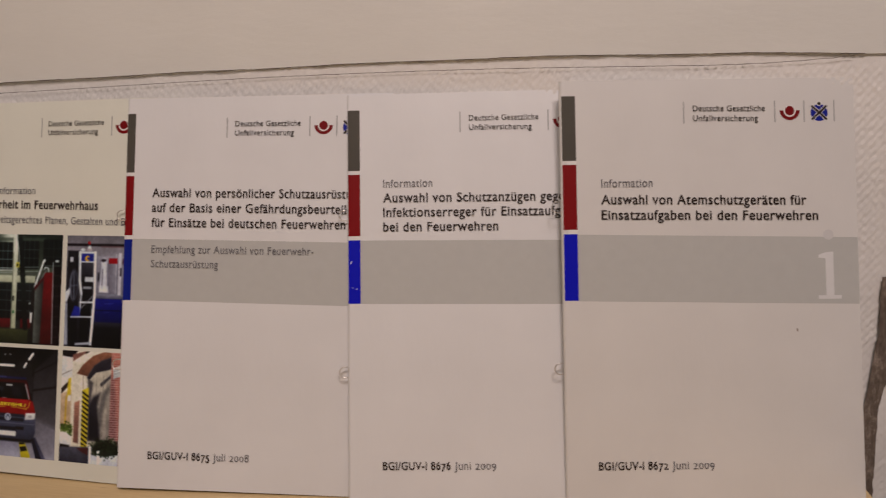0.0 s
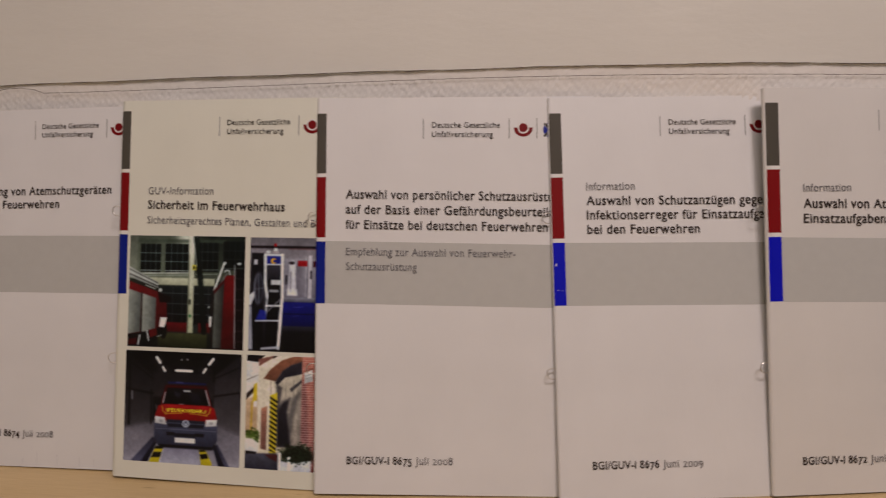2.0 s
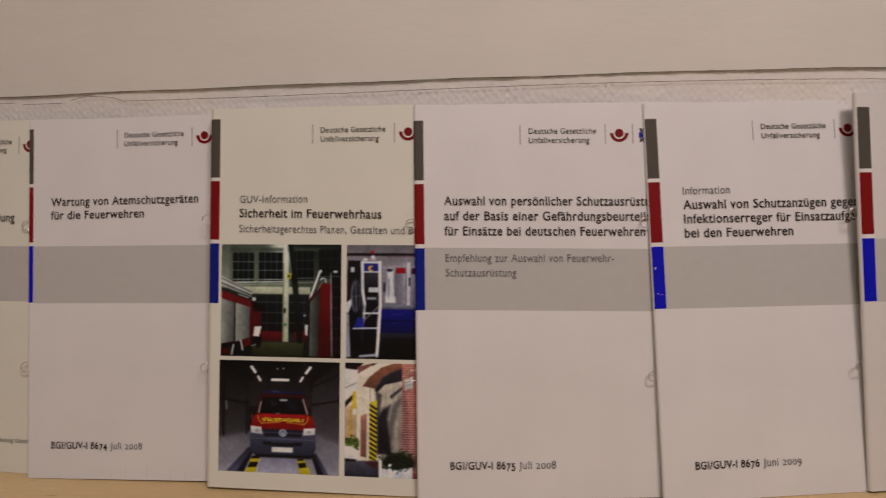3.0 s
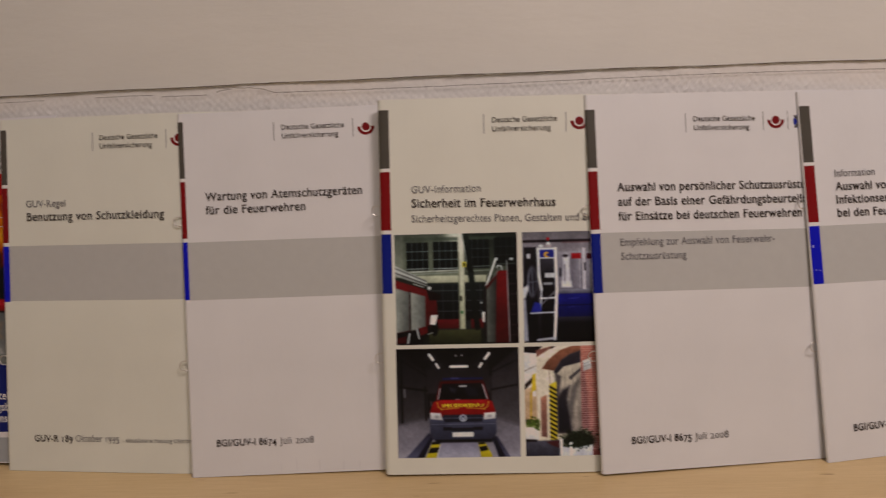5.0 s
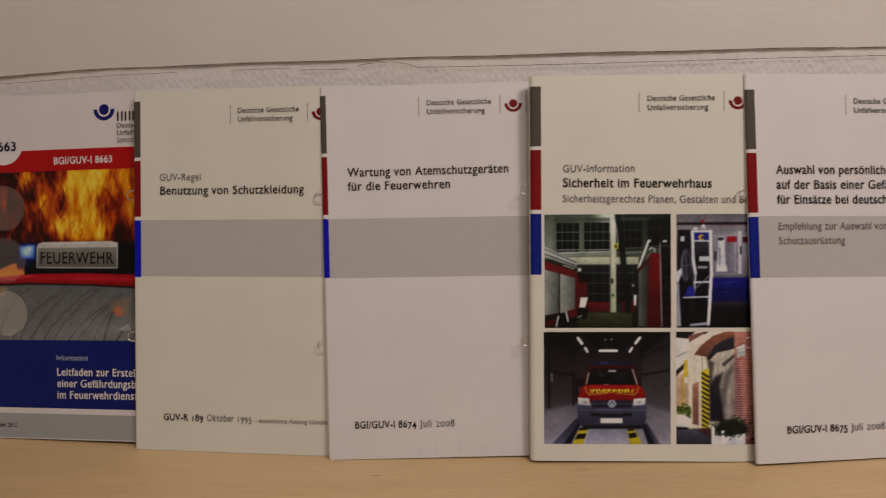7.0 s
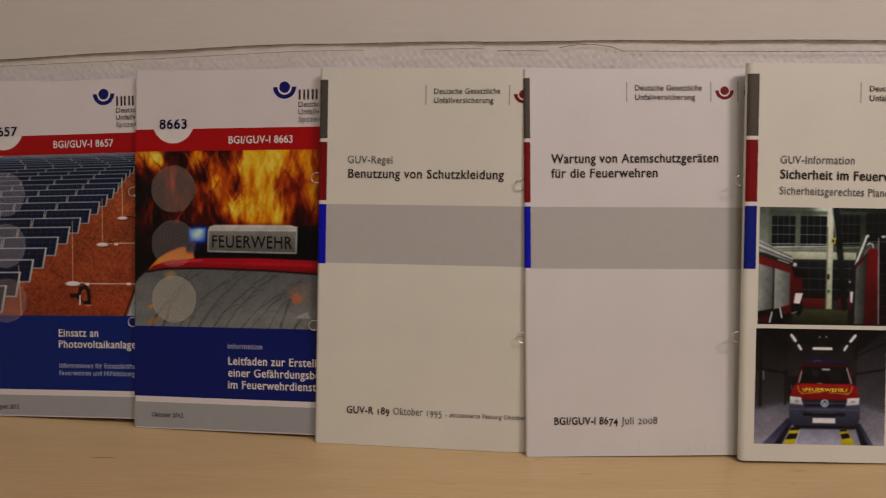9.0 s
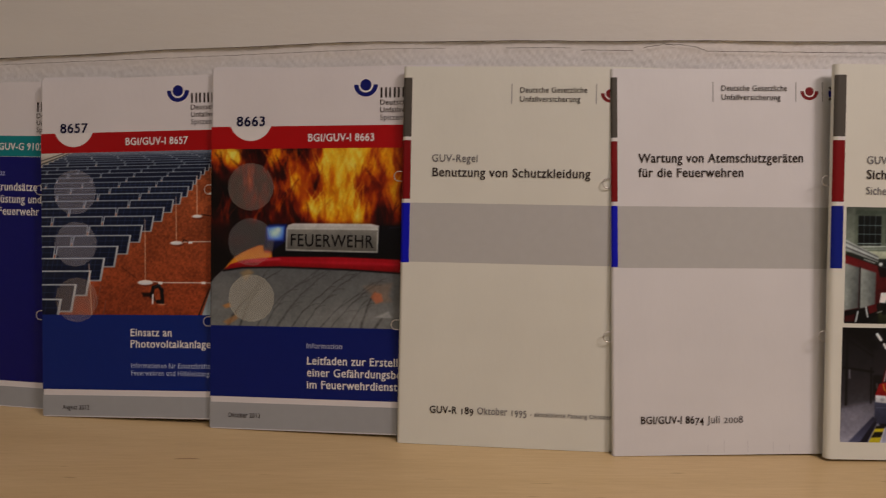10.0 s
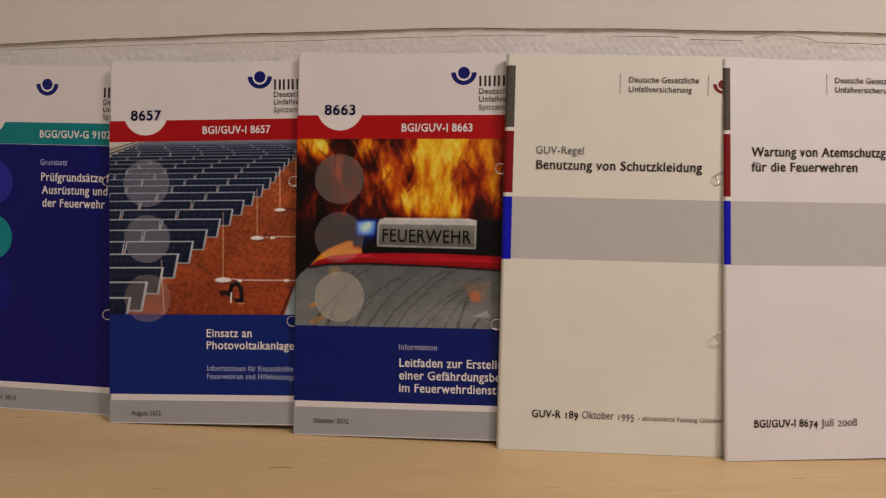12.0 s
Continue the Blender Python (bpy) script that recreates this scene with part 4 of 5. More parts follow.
# tracks and striped ramps
p.poly(((62, 58, 72), (104, 98, 114)), 60, 604, 186, 470, 212, 482, 142, 604, soft=5).poly((36, 34, 52), 120, 604, 196, 492, 210, 498, 158, 604, soft=4)
p.poly(((62, 58, 72), (104, 98, 114)), 618, 604, 548, 490, 524, 496, 572, 604, soft=5).poly((36, 34, 52), 556, 604, 522, 505, 538, 500, 592, 604, soft=4)
p.poly(((146, 136, 146), (178, 168, 176)), 222, 604, 246, 520, 446, 520, 470, 604, soft=4).line((208, 196, 200), 4, 228, 600, 248, 530)
p.poly((206, 180, 44), 166, 604, 206, 516, 248, 520, 222, 604).poly((206, 180, 44), 446, 522, 484, 522, 520, 590, 516, 604, 462, 604)
p.poly((30, 26, 24), 180, 576, 196, 548, 240, 546, 230, 572).poly((30, 26, 24), 200, 530, 206, 516, 248, 518, 246, 528).poly((30, 26, 24), 452, 546, 490, 540, 500, 562, 460, 570).poly((30, 26, 24), 448, 524, 480, 522, 484, 530, 450, 532)
p.poly((24, 21, 26), 202, 478, 540, 478, 520, 520, 226, 520, soft=7)
# the van
p.poly(((92, 14, 20), (120, 18, 24)), 252, 196, 482, 194, 512, 300, 226, 300, soft=4).rect((46, 44, 92), 266, 178, 478, 188).rect((86, 80, 120), 310, 177, 350, 184, soft=3)
p.poly(((34, 28, 34), (16, 16, 22)), 262, 210, 470, 208, 502, 296, 240, 296, soft=4).poly((70, 66, 74), 300, 226, 340, 238, 330, 262, 306, 250, soft=6, alpha=0.8).poly((60, 56, 66), 380, 228, 440, 232, 460, 286, 400, 280, soft=10, alpha=0.5)
p.rect((196, 186, 176), 352, 218, 392, 228, soft=3).rect((176, 168, 160), 330, 290, 356, 298, soft=3).line((196, 186, 178), 6, 252, 234, 240, 290).line((196, 186, 178), 6, 476, 216, 500, 292)
p.poly(((176, 28, 32), (142, 18, 24)), 214, 304, 256, 294, 496, 294, 524, 304, 542, 360, 530, 384, 200, 384, 196, 358, soft=3).poly((198, 62, 60), 250, 300, 490, 300, 500, 312, 240, 312, soft=6, alpha=0.5)
p.poly(((98, 94, 108), (66, 64, 78)), 194, 386, 544, 386, 546, 470, 520, 506, 216, 506, 194, 470, soft=4).poly(((60, 58, 70), (40, 38, 48)), 262, 374, 478, 374, 470, 412, 272, 412, soft=3)
p.poly(((232, 222, 214), (196, 184, 176)), 196, 360, 252, 364, 262, 402, 198, 396, soft=3).poly(((232, 222, 214), (196, 184, 176)), 482, 366, 542, 362, 540, 396, 478, 402, soft=3).disc((170, 160, 156), 232, 384, 12, 8, soft=4).disc((170, 160, 156), 510, 384, 12, 8, soft=4)
p.line((110, 106, 118), 4, 268, 392, 474, 392).rect((34, 32, 40), 264, 440, 310, 456, soft=4).rect((34, 32, 40), 424, 440, 472, 456, soft=4).rect((40, 38, 46), 310, 444, 424, 460, soft=4).rect((226, 214, 202), 312, 466, 424, 492, soft=2).line((126, 120, 130), 3, 202, 424, 538, 424)
p.disc((206, 202, 204), 370, 392, 20, 19).disc((98, 96, 108), 370, 392, 15, 14).line((206, 202, 204), 3, 360, 382, 366, 402, 370, 392, 374, 402, 380, 382)
p.poly((198, 178, 168), 198, 300, 206, 300, 208, 330, 200, 326, soft=3, alpha=0.4)
for s in (1, -1):
    p.line((208, 172, 60), 5, 370 - s * 136, 306, 370 - s * 128, 334, 370 - s * 112, 342).line((208, 172, 60), 5, 370 - s * 118, 346, 370 - s * 60, 340, 370 - s * 20, 338).poly((208, 172, 60), 370 - s * 116, 318, 370 - s * 104, 316, 370 - s * 94, 334, 370 - s * 106, 338)
p.mottle(70, 0.08, 4).mottle(13, 0.07, 7)
p.done("photo", d, "photo of a red fire service van in a wash bay", gain=0.83)
text(d, "van_lettering", "FEUERWEHR", 7.4 + (272 - 22) * 0.1062, 70.7 - (333 - 22) * 0.1062, 1.8, ink(206, 172, 62), width=20.4, bold=0.02)

# gate in a brick wall
p = Print(79.2, 70.8, 693, 20, (79.2, 147.9), (9.4, 70.8), 0.1062)
p.ink(((222, 202, 172), (206, 184, 154)), np.ones_like(p.X))
p.poly(((216, 208, 204), (208, 190, 168)), 680, 50, 756, 56, 756, 220, 680, 250, soft=4).poly((44, 34, 36), 680, 10, 800, 10, 752, 56, 680, 48, soft=3).poly((136, 88, 74), 756, 40, 860, 14, 760, 76, soft=4).line((60, 44, 40), 8, 836, 30, 858, 16)
p.poly(((196, 160, 124), (176, 140, 106)), 680, 250, 756, 226, 756, 420, 680, 430, soft=6).line((120, 100, 84), 3, 690, 150, 752, 122).poly((62, 44, 38), 680, 232, 740, 176, 746, 196, 690, 252, soft=4)
p.poly((206, 168, 40), 734, 170, 752, 160, 752, 250, 728, 262, soft=4).line((196, 150, 44), 9, 726, 262, 722, 410, soft=4).rect((216, 206, 196), 736, 254, 752, 282, soft=4)
p.poly(((176, 118, 92), (128, 84, 72)), 776, 290, 808, 276, 806, 500, 776, 494, soft=5)
for k in range(16):
    p.line((104, 74, 68), 3, 776, 310 + 12 * k, 806, 308 + 12 * k, alpha=0.7)
# arch of brick, deep reveal and gate leaves
p.poly(((150, 96, 70), (122, 78, 58)), 784, 138, 820, 90, 880, 42, 950, 18, 990, 14, 990, 46, 930, 66, 886, 96, 850, 150, soft=3).poly(((72, 62, 66), (50, 44, 52)), 846, 156, 886, 94, 930, 64, 990, 44, 992, 116, 900, 130, 862, 170, soft=5)
p.poly(((196, 176, 150), (150, 132, 118)), 860, 170, 900, 128, 992, 106, 992, 480, 866, 480, soft=4)
p.poly(((62, 54, 58), (36, 32, 40)), 858, 300, 890, 250, 930, 230, 914, 300, 930, 400, 936, 480, 862, 480, soft=14).poly((78, 70, 72), 926, 184, 990, 134, 990, 150, 934, 200, soft=5).poly((96, 86, 82), 940, 230, 985, 190, 950, 330, 936, 420, 920, 330, soft=12, alpha=0.8)
p.poly((74, 64, 66), 852, 160, 886, 180, 872, 290, 858, 310, soft=8, alpha=0.8).line((126, 112, 100), 3, 946, 140, 946, 450).line((124, 110, 98), 3, 905, 150, 905, 240).poly((118, 104, 94), 965, 180, 990, 160, 990, 460, 970, 460, soft=8, alpha=0.5)
p.line((150, 128, 112), 5, 824, 150, 826, 215).poly((208, 176, 40), 822, 222, 860, 206, 860, 514, 822, 514)
for k in range(13):
    y = 226 + 24 * k
    p.poly((34, 28, 24), 822, y, 860, y + 22, 860, min(514, y + 34), 822, min(514, y + 11), soft=2)
# brick pillar
p.poly(((186, 104, 82), (140, 82, 76)), 990, 14, 1400, 14, 1400, 604, 1030, 604, 1030, 470, 990, 466, soft=3).poly((104, 60, 62), 990, 150, 1012, 150, 1030, 466, 990, 466, soft=10, alpha=0.6)
for k in range(46):
    p.line((206, 176, 160), 3.2, 990, 24 + 12 * k, 1400, 22 + 12 * k, alpha=0.75)
    for j in range(18):
        x = 1000 + 24 * j + 12 * (k % 2)
        p.line((196, 160, 146), 2.4, x, 24 + 12 * k, x, 36 + 12 * k, soft=1.2, alpha=0.5)
p.poly(((222, 214, 206), (190, 182, 176)), 1000, 100, 1042, 84, 1046, 140, 1004, 154, soft=2).line((136, 128, 124), 3, 1008, 116, 1038, 104).line((136, 128, 124), 3, 1009, 130, 1039, 119)
# paving, planters and leaves
p.poly(((98, 90, 98), (60, 56, 66)), 680, 520, 880, 514, 900, 610, 680, 610, soft=4).poly((96, 44, 44), 800, 522, 868, 518, 868, 556, 826, 540, soft=5).poly((34, 28, 30), 690, 508, 760, 504, 750, 522, 690, 522, soft=4)
p.poly(((226, 216, 206), (196, 184, 176)), 686, 448, 764, 444, 762, 512, 694, 508, soft=3)
rnd = random.Random(5)
for k in range(90):
    g2 = rnd.uniform(0.6, 1.2)
    p.disc((86 * g2, 98 * g2, 38 * g2), rnd.uniform(696, 766), rnd.gauss(424, 14), rnd.uniform(3, 8), rnd.uniform(3, 6), soft=3, alpha=0.9)
p.disc((36, 40, 28), 970, 520, 86, 46, soft=14)
for k in range(240):
    g2 = rnd.uniform(0.4, 1.25)
    p.disc((44 * g2, 54 * g2, 36 * g2), rnd.gauss(975, 42), rnd.gauss(515, 26), rnd.uniform(3, 9), rnd.uniform(3, 6), soft=3, alpha=0.85)
p.poly(((216, 208, 206), (186, 178, 180)), 930, 556, 1044, 542, 1044, 610, 930, 610, soft=4).poly(((176, 168, 172), (200, 192, 190)), 880, 548, 932, 558, 932, 610, 880, 610, soft=3)
p.rect((226, 218, 212), 872, 516, 886, 610).rect((226, 218, 212), 922, 536, 938, 610).disc((226, 218, 212), 879, 514, 8, 7).disc((226, 218, 212), 930, 534, 9, 8)
for k in range(50):
    p.disc((40, 50, 34), rnd.gauss(960, 30), rnd.gauss(545, 8), rnd.uniform(3, 6), 4, soft=3, alpha=0.8)
p.mottle(40, 0.10, 5).mottle(10, 0.10, 8)
p.done("photo", d, "photo of an arched gate and brick pillar", gain=0.92, fade=0.2)

# ---- breathing apparatus maintenance ----
c = booklet("booklet", -0.2301, -0.0469, 1.0, 10.2, 0.5, 2.6, COOL,
            "bluish white fire service booklet about maintenance with grey band", fold=1.4)
white_cover(c, 3.4, INK_BLUE, (60.5, 198.1), (102.0, 135.4), two=True, ends=(205.2, 102.3), slope=-0.010)
title(c, 14.7, 159.0, ("Wartung von Atemschutzgeräten", "für die Feuerwehren"), 7.9,
      likes=(("Wartung von Atemschutzgeräten", 90.6), ("für die Feuerwehren", 57.6)))
issue(c, 15.5, 17.3, "BGI/GUV-I 8674", "Juli 2008")
art = Art(depth=0.05)
for k, u in enumerate((52, 61, 74, 88, 97)):
    art.rect(ink(172, 159, 151), u, 1.5, u + 0.25, 5.5 + (k * 7) % 4)
art.done("crease", c, "fine creases at the lower edge")
staples(c, 147.9, 64.4)

# ---- protective clothing ----
b = booklet("booklet", -0.348, -0.0327, -4.9, 9.2, 0, 4.0, CREAM,
            "cream white fire service booklet about protective clothing", fold=1.8, high=210.5, bend=(100.0, 0.0022))
white_cover(b, 4.9, INK_BLUE, (64.6, 196.2), (102.0, 134.9), ends=(204.3, 101.5))
text(b, "kicker_text", "GUV-Regel", 16.8, 157.8, 4.0, INK_GREY, width=25.2)
title(b, 17.1, 149.7, ("Benutzung von Schutzkleidung",), likes=(("Benutzung von Schutzkleidung", 86.5),))
text(b, "issue_number", "GUV-R 189", 18.4, 17.8, 3.9, INK_DARK, width=24.4, bold=0.018, old=True)
text(b, "issue_date", "Oktober 1995", 44.9, 18.0, 3.9, INK_GREY, width=27.2, old=True)
text(b, "issue_note", "- aktualisierte Fassung Oktober", 74.3, 18.0, 2.4, INK_GREY, width=44.0)
staples(b, 149.6, 66.2)


# ---- photo covers ----
def photo_cover(thing, wide, red, navy, number, code, disc_u, bands, head, code_u, mast_u):
    """White top, coloured band with a white number disc, a dark field and a grey foot."""
    top, mid, low, foot0, foot1 = bands
    Art(depth=0.04).rect(red, 0.1, mid, wide, top).done("colour_band", thing, "printed colour band")
    Art(depth=0.04).rect(navy, 0.1, foot1, wide, low).done("dark_field", thing, "dark printed field")
    Art(depth=0.04).rect(ink(143, 134, 127), 0.1, 0.6, wide, foot0).done("grey_foot", thing, "grey printed foot")
    art = Art(depth=0.09)
    art.disc(INK_WHITE, disc_u, top + 4.6, 13.0, start=200.5, end=339.5)
    art.done("number_disc", thing, "white printed disc")
    text(thing, "number_text", number, disc_u - 8.6, top + 0.2, 5.4, ink(30, 30, 62), like=("8663", 17.2), bold=0.02)
    text(thing, "code_text", code, code_u, mid + 4.0, 4.2, INK_WHITE, like=("BGI/GUV-I 8663", 38.6), bold=0.02)
    art = Art(depth=0.05)
    mark(art, head[0], head[1], 6.2, ink(34, 38, 92))
    art.done("emblem_print", thing, "printed blue emblem")
    for k in range(4):
        art = Art()
        for du in (0.0, 2.7):
            art.rect(INK_DARK, mast_u + 5.0 * k + du, head[1] - 5.6, mast_u + 5.0 * k + du + 1.2, head[1] + 0.2)
        art.done("dark_bar", thing)
    for k, (body, shade) in enumerate((("Deutsche Gesetzliche", INK_DARK), ("Unfallversicherung", INK_DARK), ("Spitzenverband", INK_GREY))):
        text(thing, "masthead_text", body, mast_u, head[1] - 9.7 - 4.3 * k, 2.9, shade, like=("Unfallversicherung", 34.0))


def veil(name, cover=0.12, rgb=(196, 180, 172)):
    """A pale see-through circle printed over a photo."""
    mat, nt, bsdf = shader(name)
    bsdf.inputs["Base Color"].default_value = (*pigment(rgb), 1)
    bsdf.inputs["Alpha"].default_value = cover
    bsdf.inputs["Roughness"].default_value = 0.4
    return mat


VEIL = veil("pale_overprint", 0.12, (192, 164, 144))
MAUVE_VEIL = veil("mauve_overprint", 0.17, (178, 166, 178))


def circles(thing, u, levels, r, mats=None):
    for k, v in enumerate(levels):
        Art(depth=0.2).disc(mats[k] if mats else VEIL, u + 0.35 * k, v, r, n=48).done("printed_circle", thing, "pale printed circle")


# fire and rescue car
NAVY_A = ink(22, 41, 92)
a8 = booklet("booklet", -0.4587, -0.0154, -6.6, 9.7, 1.1, 2.4, BLUE_STOCK,
             "booklet with photo of flames above a fire car roof", fold=1.2)
photo_cover(a8, 147.9, ink(150, 24, 28), NAVY_A, "8663", "BGI/GUV-I 8663", 24.1, (176.4, 163.4, 60.4, 15.5, 18.9), (92.0, 197.5), 58.4, 100.4)
# flames above, red roof with light bar and windscreen below
p = Print(0.1, 163.4, 16, 45, (0.1, 147.9), (60.4, 163.4), 0.1034, 0.40)
X, Y = p.X, p.Y
wx = X + 70 * (layered_noise(X / 130, Y / 170, 3, 3) - 0.5) + 34 * (layered_noise(X / 36, Y / 60, 2, 9) - 0.5)
tongue = np.clip(2.6 * (layered_noise(wx / 60, Y / 170 + 0.6 * layered_noise(X / 90, Y / 200, 2, 4), 4, 11) - 0.5) + 0.5, 0, 1)
ridge = np.abs(2 * layered_noise(wx / 80, Y / 210, 3, 21) - 1) ** 0.6
blaze = np.zeros_like(X)
for bx, by, rx, ry, warm in ((800, 60, 150, 190, 0.55), (770, 330, 140, 170, 0.55), (850, 420, 110, 120, 0.42), (610, 380, 80, 50, 0.40), (640, 110, 60, 130, 0.36), (990, 100, 130, 150, 0.42), (400, 90, 50, 90, 0.44),
                             (110, 70, 110, 60, 0.62), (180, 130, 60, 60, 0.34), (500, 180, 60, 120, 0.36), (420, 330, 200, 160, 0.20), (1080, 330, 70, 140, 0.34), (260, 210, 40, 70, 0.36), (40, 470, 60, 60, 0.20)):
    blaze = blaze + warm * np.exp(-((wx - bx) / rx) ** 2 - ((Y - by) / ry) ** 2)
for bx, by, rx, ry, warm in ((60, 240, 100, 110, 0.30), (430, 190, 50, 50, 0.24), (1000, 420, 70, 60, 0.34), (230, 60, 40, 60, 0.16), (250, 420, 160, 50, 0.10)):
    blaze = blaze - warm * np.exp(-((X - bx) / rx) ** 2 - ((Y - by) / ry) ** 2)
blaze = np.clip(blaze, 0, 0.95)
heat = np.clip(1.22 * blaze * (0.46 + 0.36 * tongue + 0.36 * ridge) + 0.24 * tongue + 0.02, 0, 1)
stops = (0.0, 0.12, 0.26, 0.40, 0.56, 0.72, 0.88, 1.0)
REDS, GREENS, BLUES = (20, 50, 100, 150, 190, 212, 224, 232), (9, 13, 26, 62, 104, 142, 172, 194), (9, 10, 12, 13, 16, 26, 58, 96)
for ch, values in enumerate((REDS, GREENS, BLUES)):
    p.c[..., ch] = np.interp(heat, stops, values)
# single licks, tapering upwards, and the dark gaps between them
rnd = random.Random(23)
for k in range(420):
    x, y = rnd.uniform(20, 1130), rnd.uniform(70, 480)
    col = int(np.argmin(np.abs(p.X[0] - x)))
    row = int(np.argmin(np.abs(p.Y[:, 0] - y)))
    warm = float(heat[row, col])
    if warm < 0.10:
        continue
    warm = min(0.97, max(0.05, warm + rnd.choice((-0.12, -0.06, 0.12, 0.18, 0.24))))
    tint = tuple(float(np.interp(warm, stops, v)) for v in (REDS, GREENS, BLUES))
    w, lean_x, bend_x = rnd.uniform(6, 24) + (12 if warm < float(heat[row, col]) else 0), rnd.uniform(-0.5, 0.5), rnd.uniform(-0.25, 0.25)
    for s in range(7):
        nx, ny = x + 16 * (lean_x + bend_x * s * 0.6), y - rnd.uniform(12, 20)
        if ny < 40:
            break
        p.line(tint, w, x, y, nx, ny, soft=2.2 + 0.30 * w, alpha=0.42)
        x, y, w = nx, ny, w * 0.80
p.rect(((30, 10, 10), (18, 10, 12)), 0, 470, 1500, 1100, soft=30)
p.glow((70, 20, 14), 60, 480, 70, 60, 0.6).glow((120, 44, 22), 180, 560, 100, 50, 0.45)
p.poly(((196, 120, 36), (214, 150, 60)), 96, 720, 130, 680, 160, 650, 200, 626, 250, 604, 300, 584, 340, 590, 372, 620, 380, 660, 240, 680, 140, 716, soft=7)
p.poly(((112, 106, 100), (130, 123, 114)), 16, 1100, 16, 800, 40, 768, 90, 724, 200, 712, 420, 708, 800, 714, 1120, 730, 1500, 740, 1500, 1100, soft=3)
# branches mirrored in the glass
rnd = random.Random(11)
for j in range(14):
    x, y = 120 + 75 * j + rnd.uniform(-20, 20), 1050
    lean_x, w = rnd.uniform(0.35, 1.15), rnd.uniform(4, 15)
    g2 = rnd.uniform(52, 84)
    for s in range(11):
        nx, ny = x + (18 + 4.2 * s) * lean_x + rnd.uniform(-7, 8), y - 33 + rnd.uniform(-5, 5)
        if ny < 716 or nx > 930 + 40 * (j % 3):
            break
        w = max(2.0, w * 0.86)
        p.line((g2, g2 - 6, g2 - 10), w, x, y, nx, ny, soft=2.5 + 0.4 * w, alpha=0.55)
        if s > 1:
            tx, ty = nx + rnd.uniform(25, 75), ny - rnd.uniform(5, 45)
            p.line((g2 + 6, g2, g2 - 6), 2.2, nx, ny, (nx + tx) / 2, (ny + ty) / 2 - 7, tx, max(718, ty), soft=2, alpha=0.6)
        x, y = nx, ny
p.glow((150, 140, 130), 860, 980, 220, 60, 0.45).glow((136, 126, 116), 90, 860, 70, 90, 0.4)
p.poly((150, 120, 98), 900, 810, 960, 800, 1060, 790, 1040, 860, 1060, 890, 980, 900, soft=16, alpha=0.5).poly((186, 116, 84), 940, 870, 960, 840, 1000, 850, 1010, 890, 970, 905, soft=8, alpha=0.8).poly((166, 156, 146), 960, 980, 1040, 944, 1062, 982, soft=4, alpha=0.8)
p.poly((186, 130, 80), 86, 928, 130, 912, 140, 936, 106, 944, soft=6, alpha=0.8).poly((176, 124, 78), 90, 1020, 170, 976, 180, 1000, 120, 1040, soft=8, alpha=0.6).poly((180, 140, 90), 190, 740, 240, 720, 270, 740, 220, 790, soft=10, alpha=0.5)
# roof edge
p.poly(((172, 30, 46), (128, 16, 24)), 96, 726, 130, 696, 220, 668, 420, 650, 760, 648, 1120, 660, 1500, 670, 1500, 748, 1120, 732, 800, 716, 420, 706, 200, 712, soft=3)
p.poly((206, 90, 92), 170, 690, 250, 668, 420, 656, 430, 668, 250, 684, soft=6, alpha=0.7).poly((190, 56, 66), 420, 676, 900, 672, 1110, 684, 1110, 694, 800, 690, soft=8, alpha=0.6)
p.line((22, 14, 18), 8, 90, 732, 200, 714, 420, 708, 800, 718, 1120, 736, 1500, 750, soft=3)
# light bar with its sign
p.poly(((20, 18, 26), (12, 11, 16)), 380, 650, 384, 600, 450, 470, 990, 474, 1120, 474, 1500, 478, 1500, 668, 1120, 658, 760, 646, 420, 648, soft=3)
p.poly(((30, 40, 96), (16, 20, 56)), 338, 478, 360, 468, 460, 466, 458, 560, 380, 620, 326, 614, soft=4).poly(((110, 146, 206), (60, 86, 160)), 344, 486, 446, 480, 440, 560, 350, 556, soft=10)
p.glow((206, 222, 238), 392, 520, 36, 30, 0.95).glow((236, 242, 246), 410, 500, 18, 16, 0.7).poly((150, 40, 30), 326, 600, 372, 596, 366, 630, 330, 626, soft=5, alpha=0.5)
p.poly(((206, 192, 180), (176, 164, 152)), 466, 472, 500, 462, 940, 464, 985, 474, 980, 492, 460, 490, soft=3).poly(((196, 186, 172), (176, 166, 152)), 457, 488, 982, 490, 978, 624, 454, 616, soft=2)
p.poly(((140, 130, 118), (112, 103, 92)), 464, 496, 975, 498, 971, 616, 461, 608, soft=2).poly((70, 66, 74), 1040, 482, 1110, 478, 1120, 484, 1040, 490, soft=3, alpha=0.7)
p.mottle(60, 0.06, 4).mottle(11, 0.06, 7)
p.done("fire_photo", a8, "photo of orange flames above a red fire car roof", gain=0.88, fade=0.0)
text(a8, "sign_lettering", "FEUERWEHR", 0.1 + (484 - 16) * 0.1034, 163.4 - (589 - 45) * 0.1034, 6.9, ink(36, 32, 32), width=48.6, bold=0.008, slope=-0.015)
circles(a8, 24.2, (141.3, 109.3, 76.6), 13.8, (VEIL, veil("faint_overprint", 0.08), veil("bright_overprint", 0.26, (208, 184, 156))))
text(a8, "kicker_text", "Information", 58.3, 48.2, 3.0, ink(150, 142, 150), width=20.9)
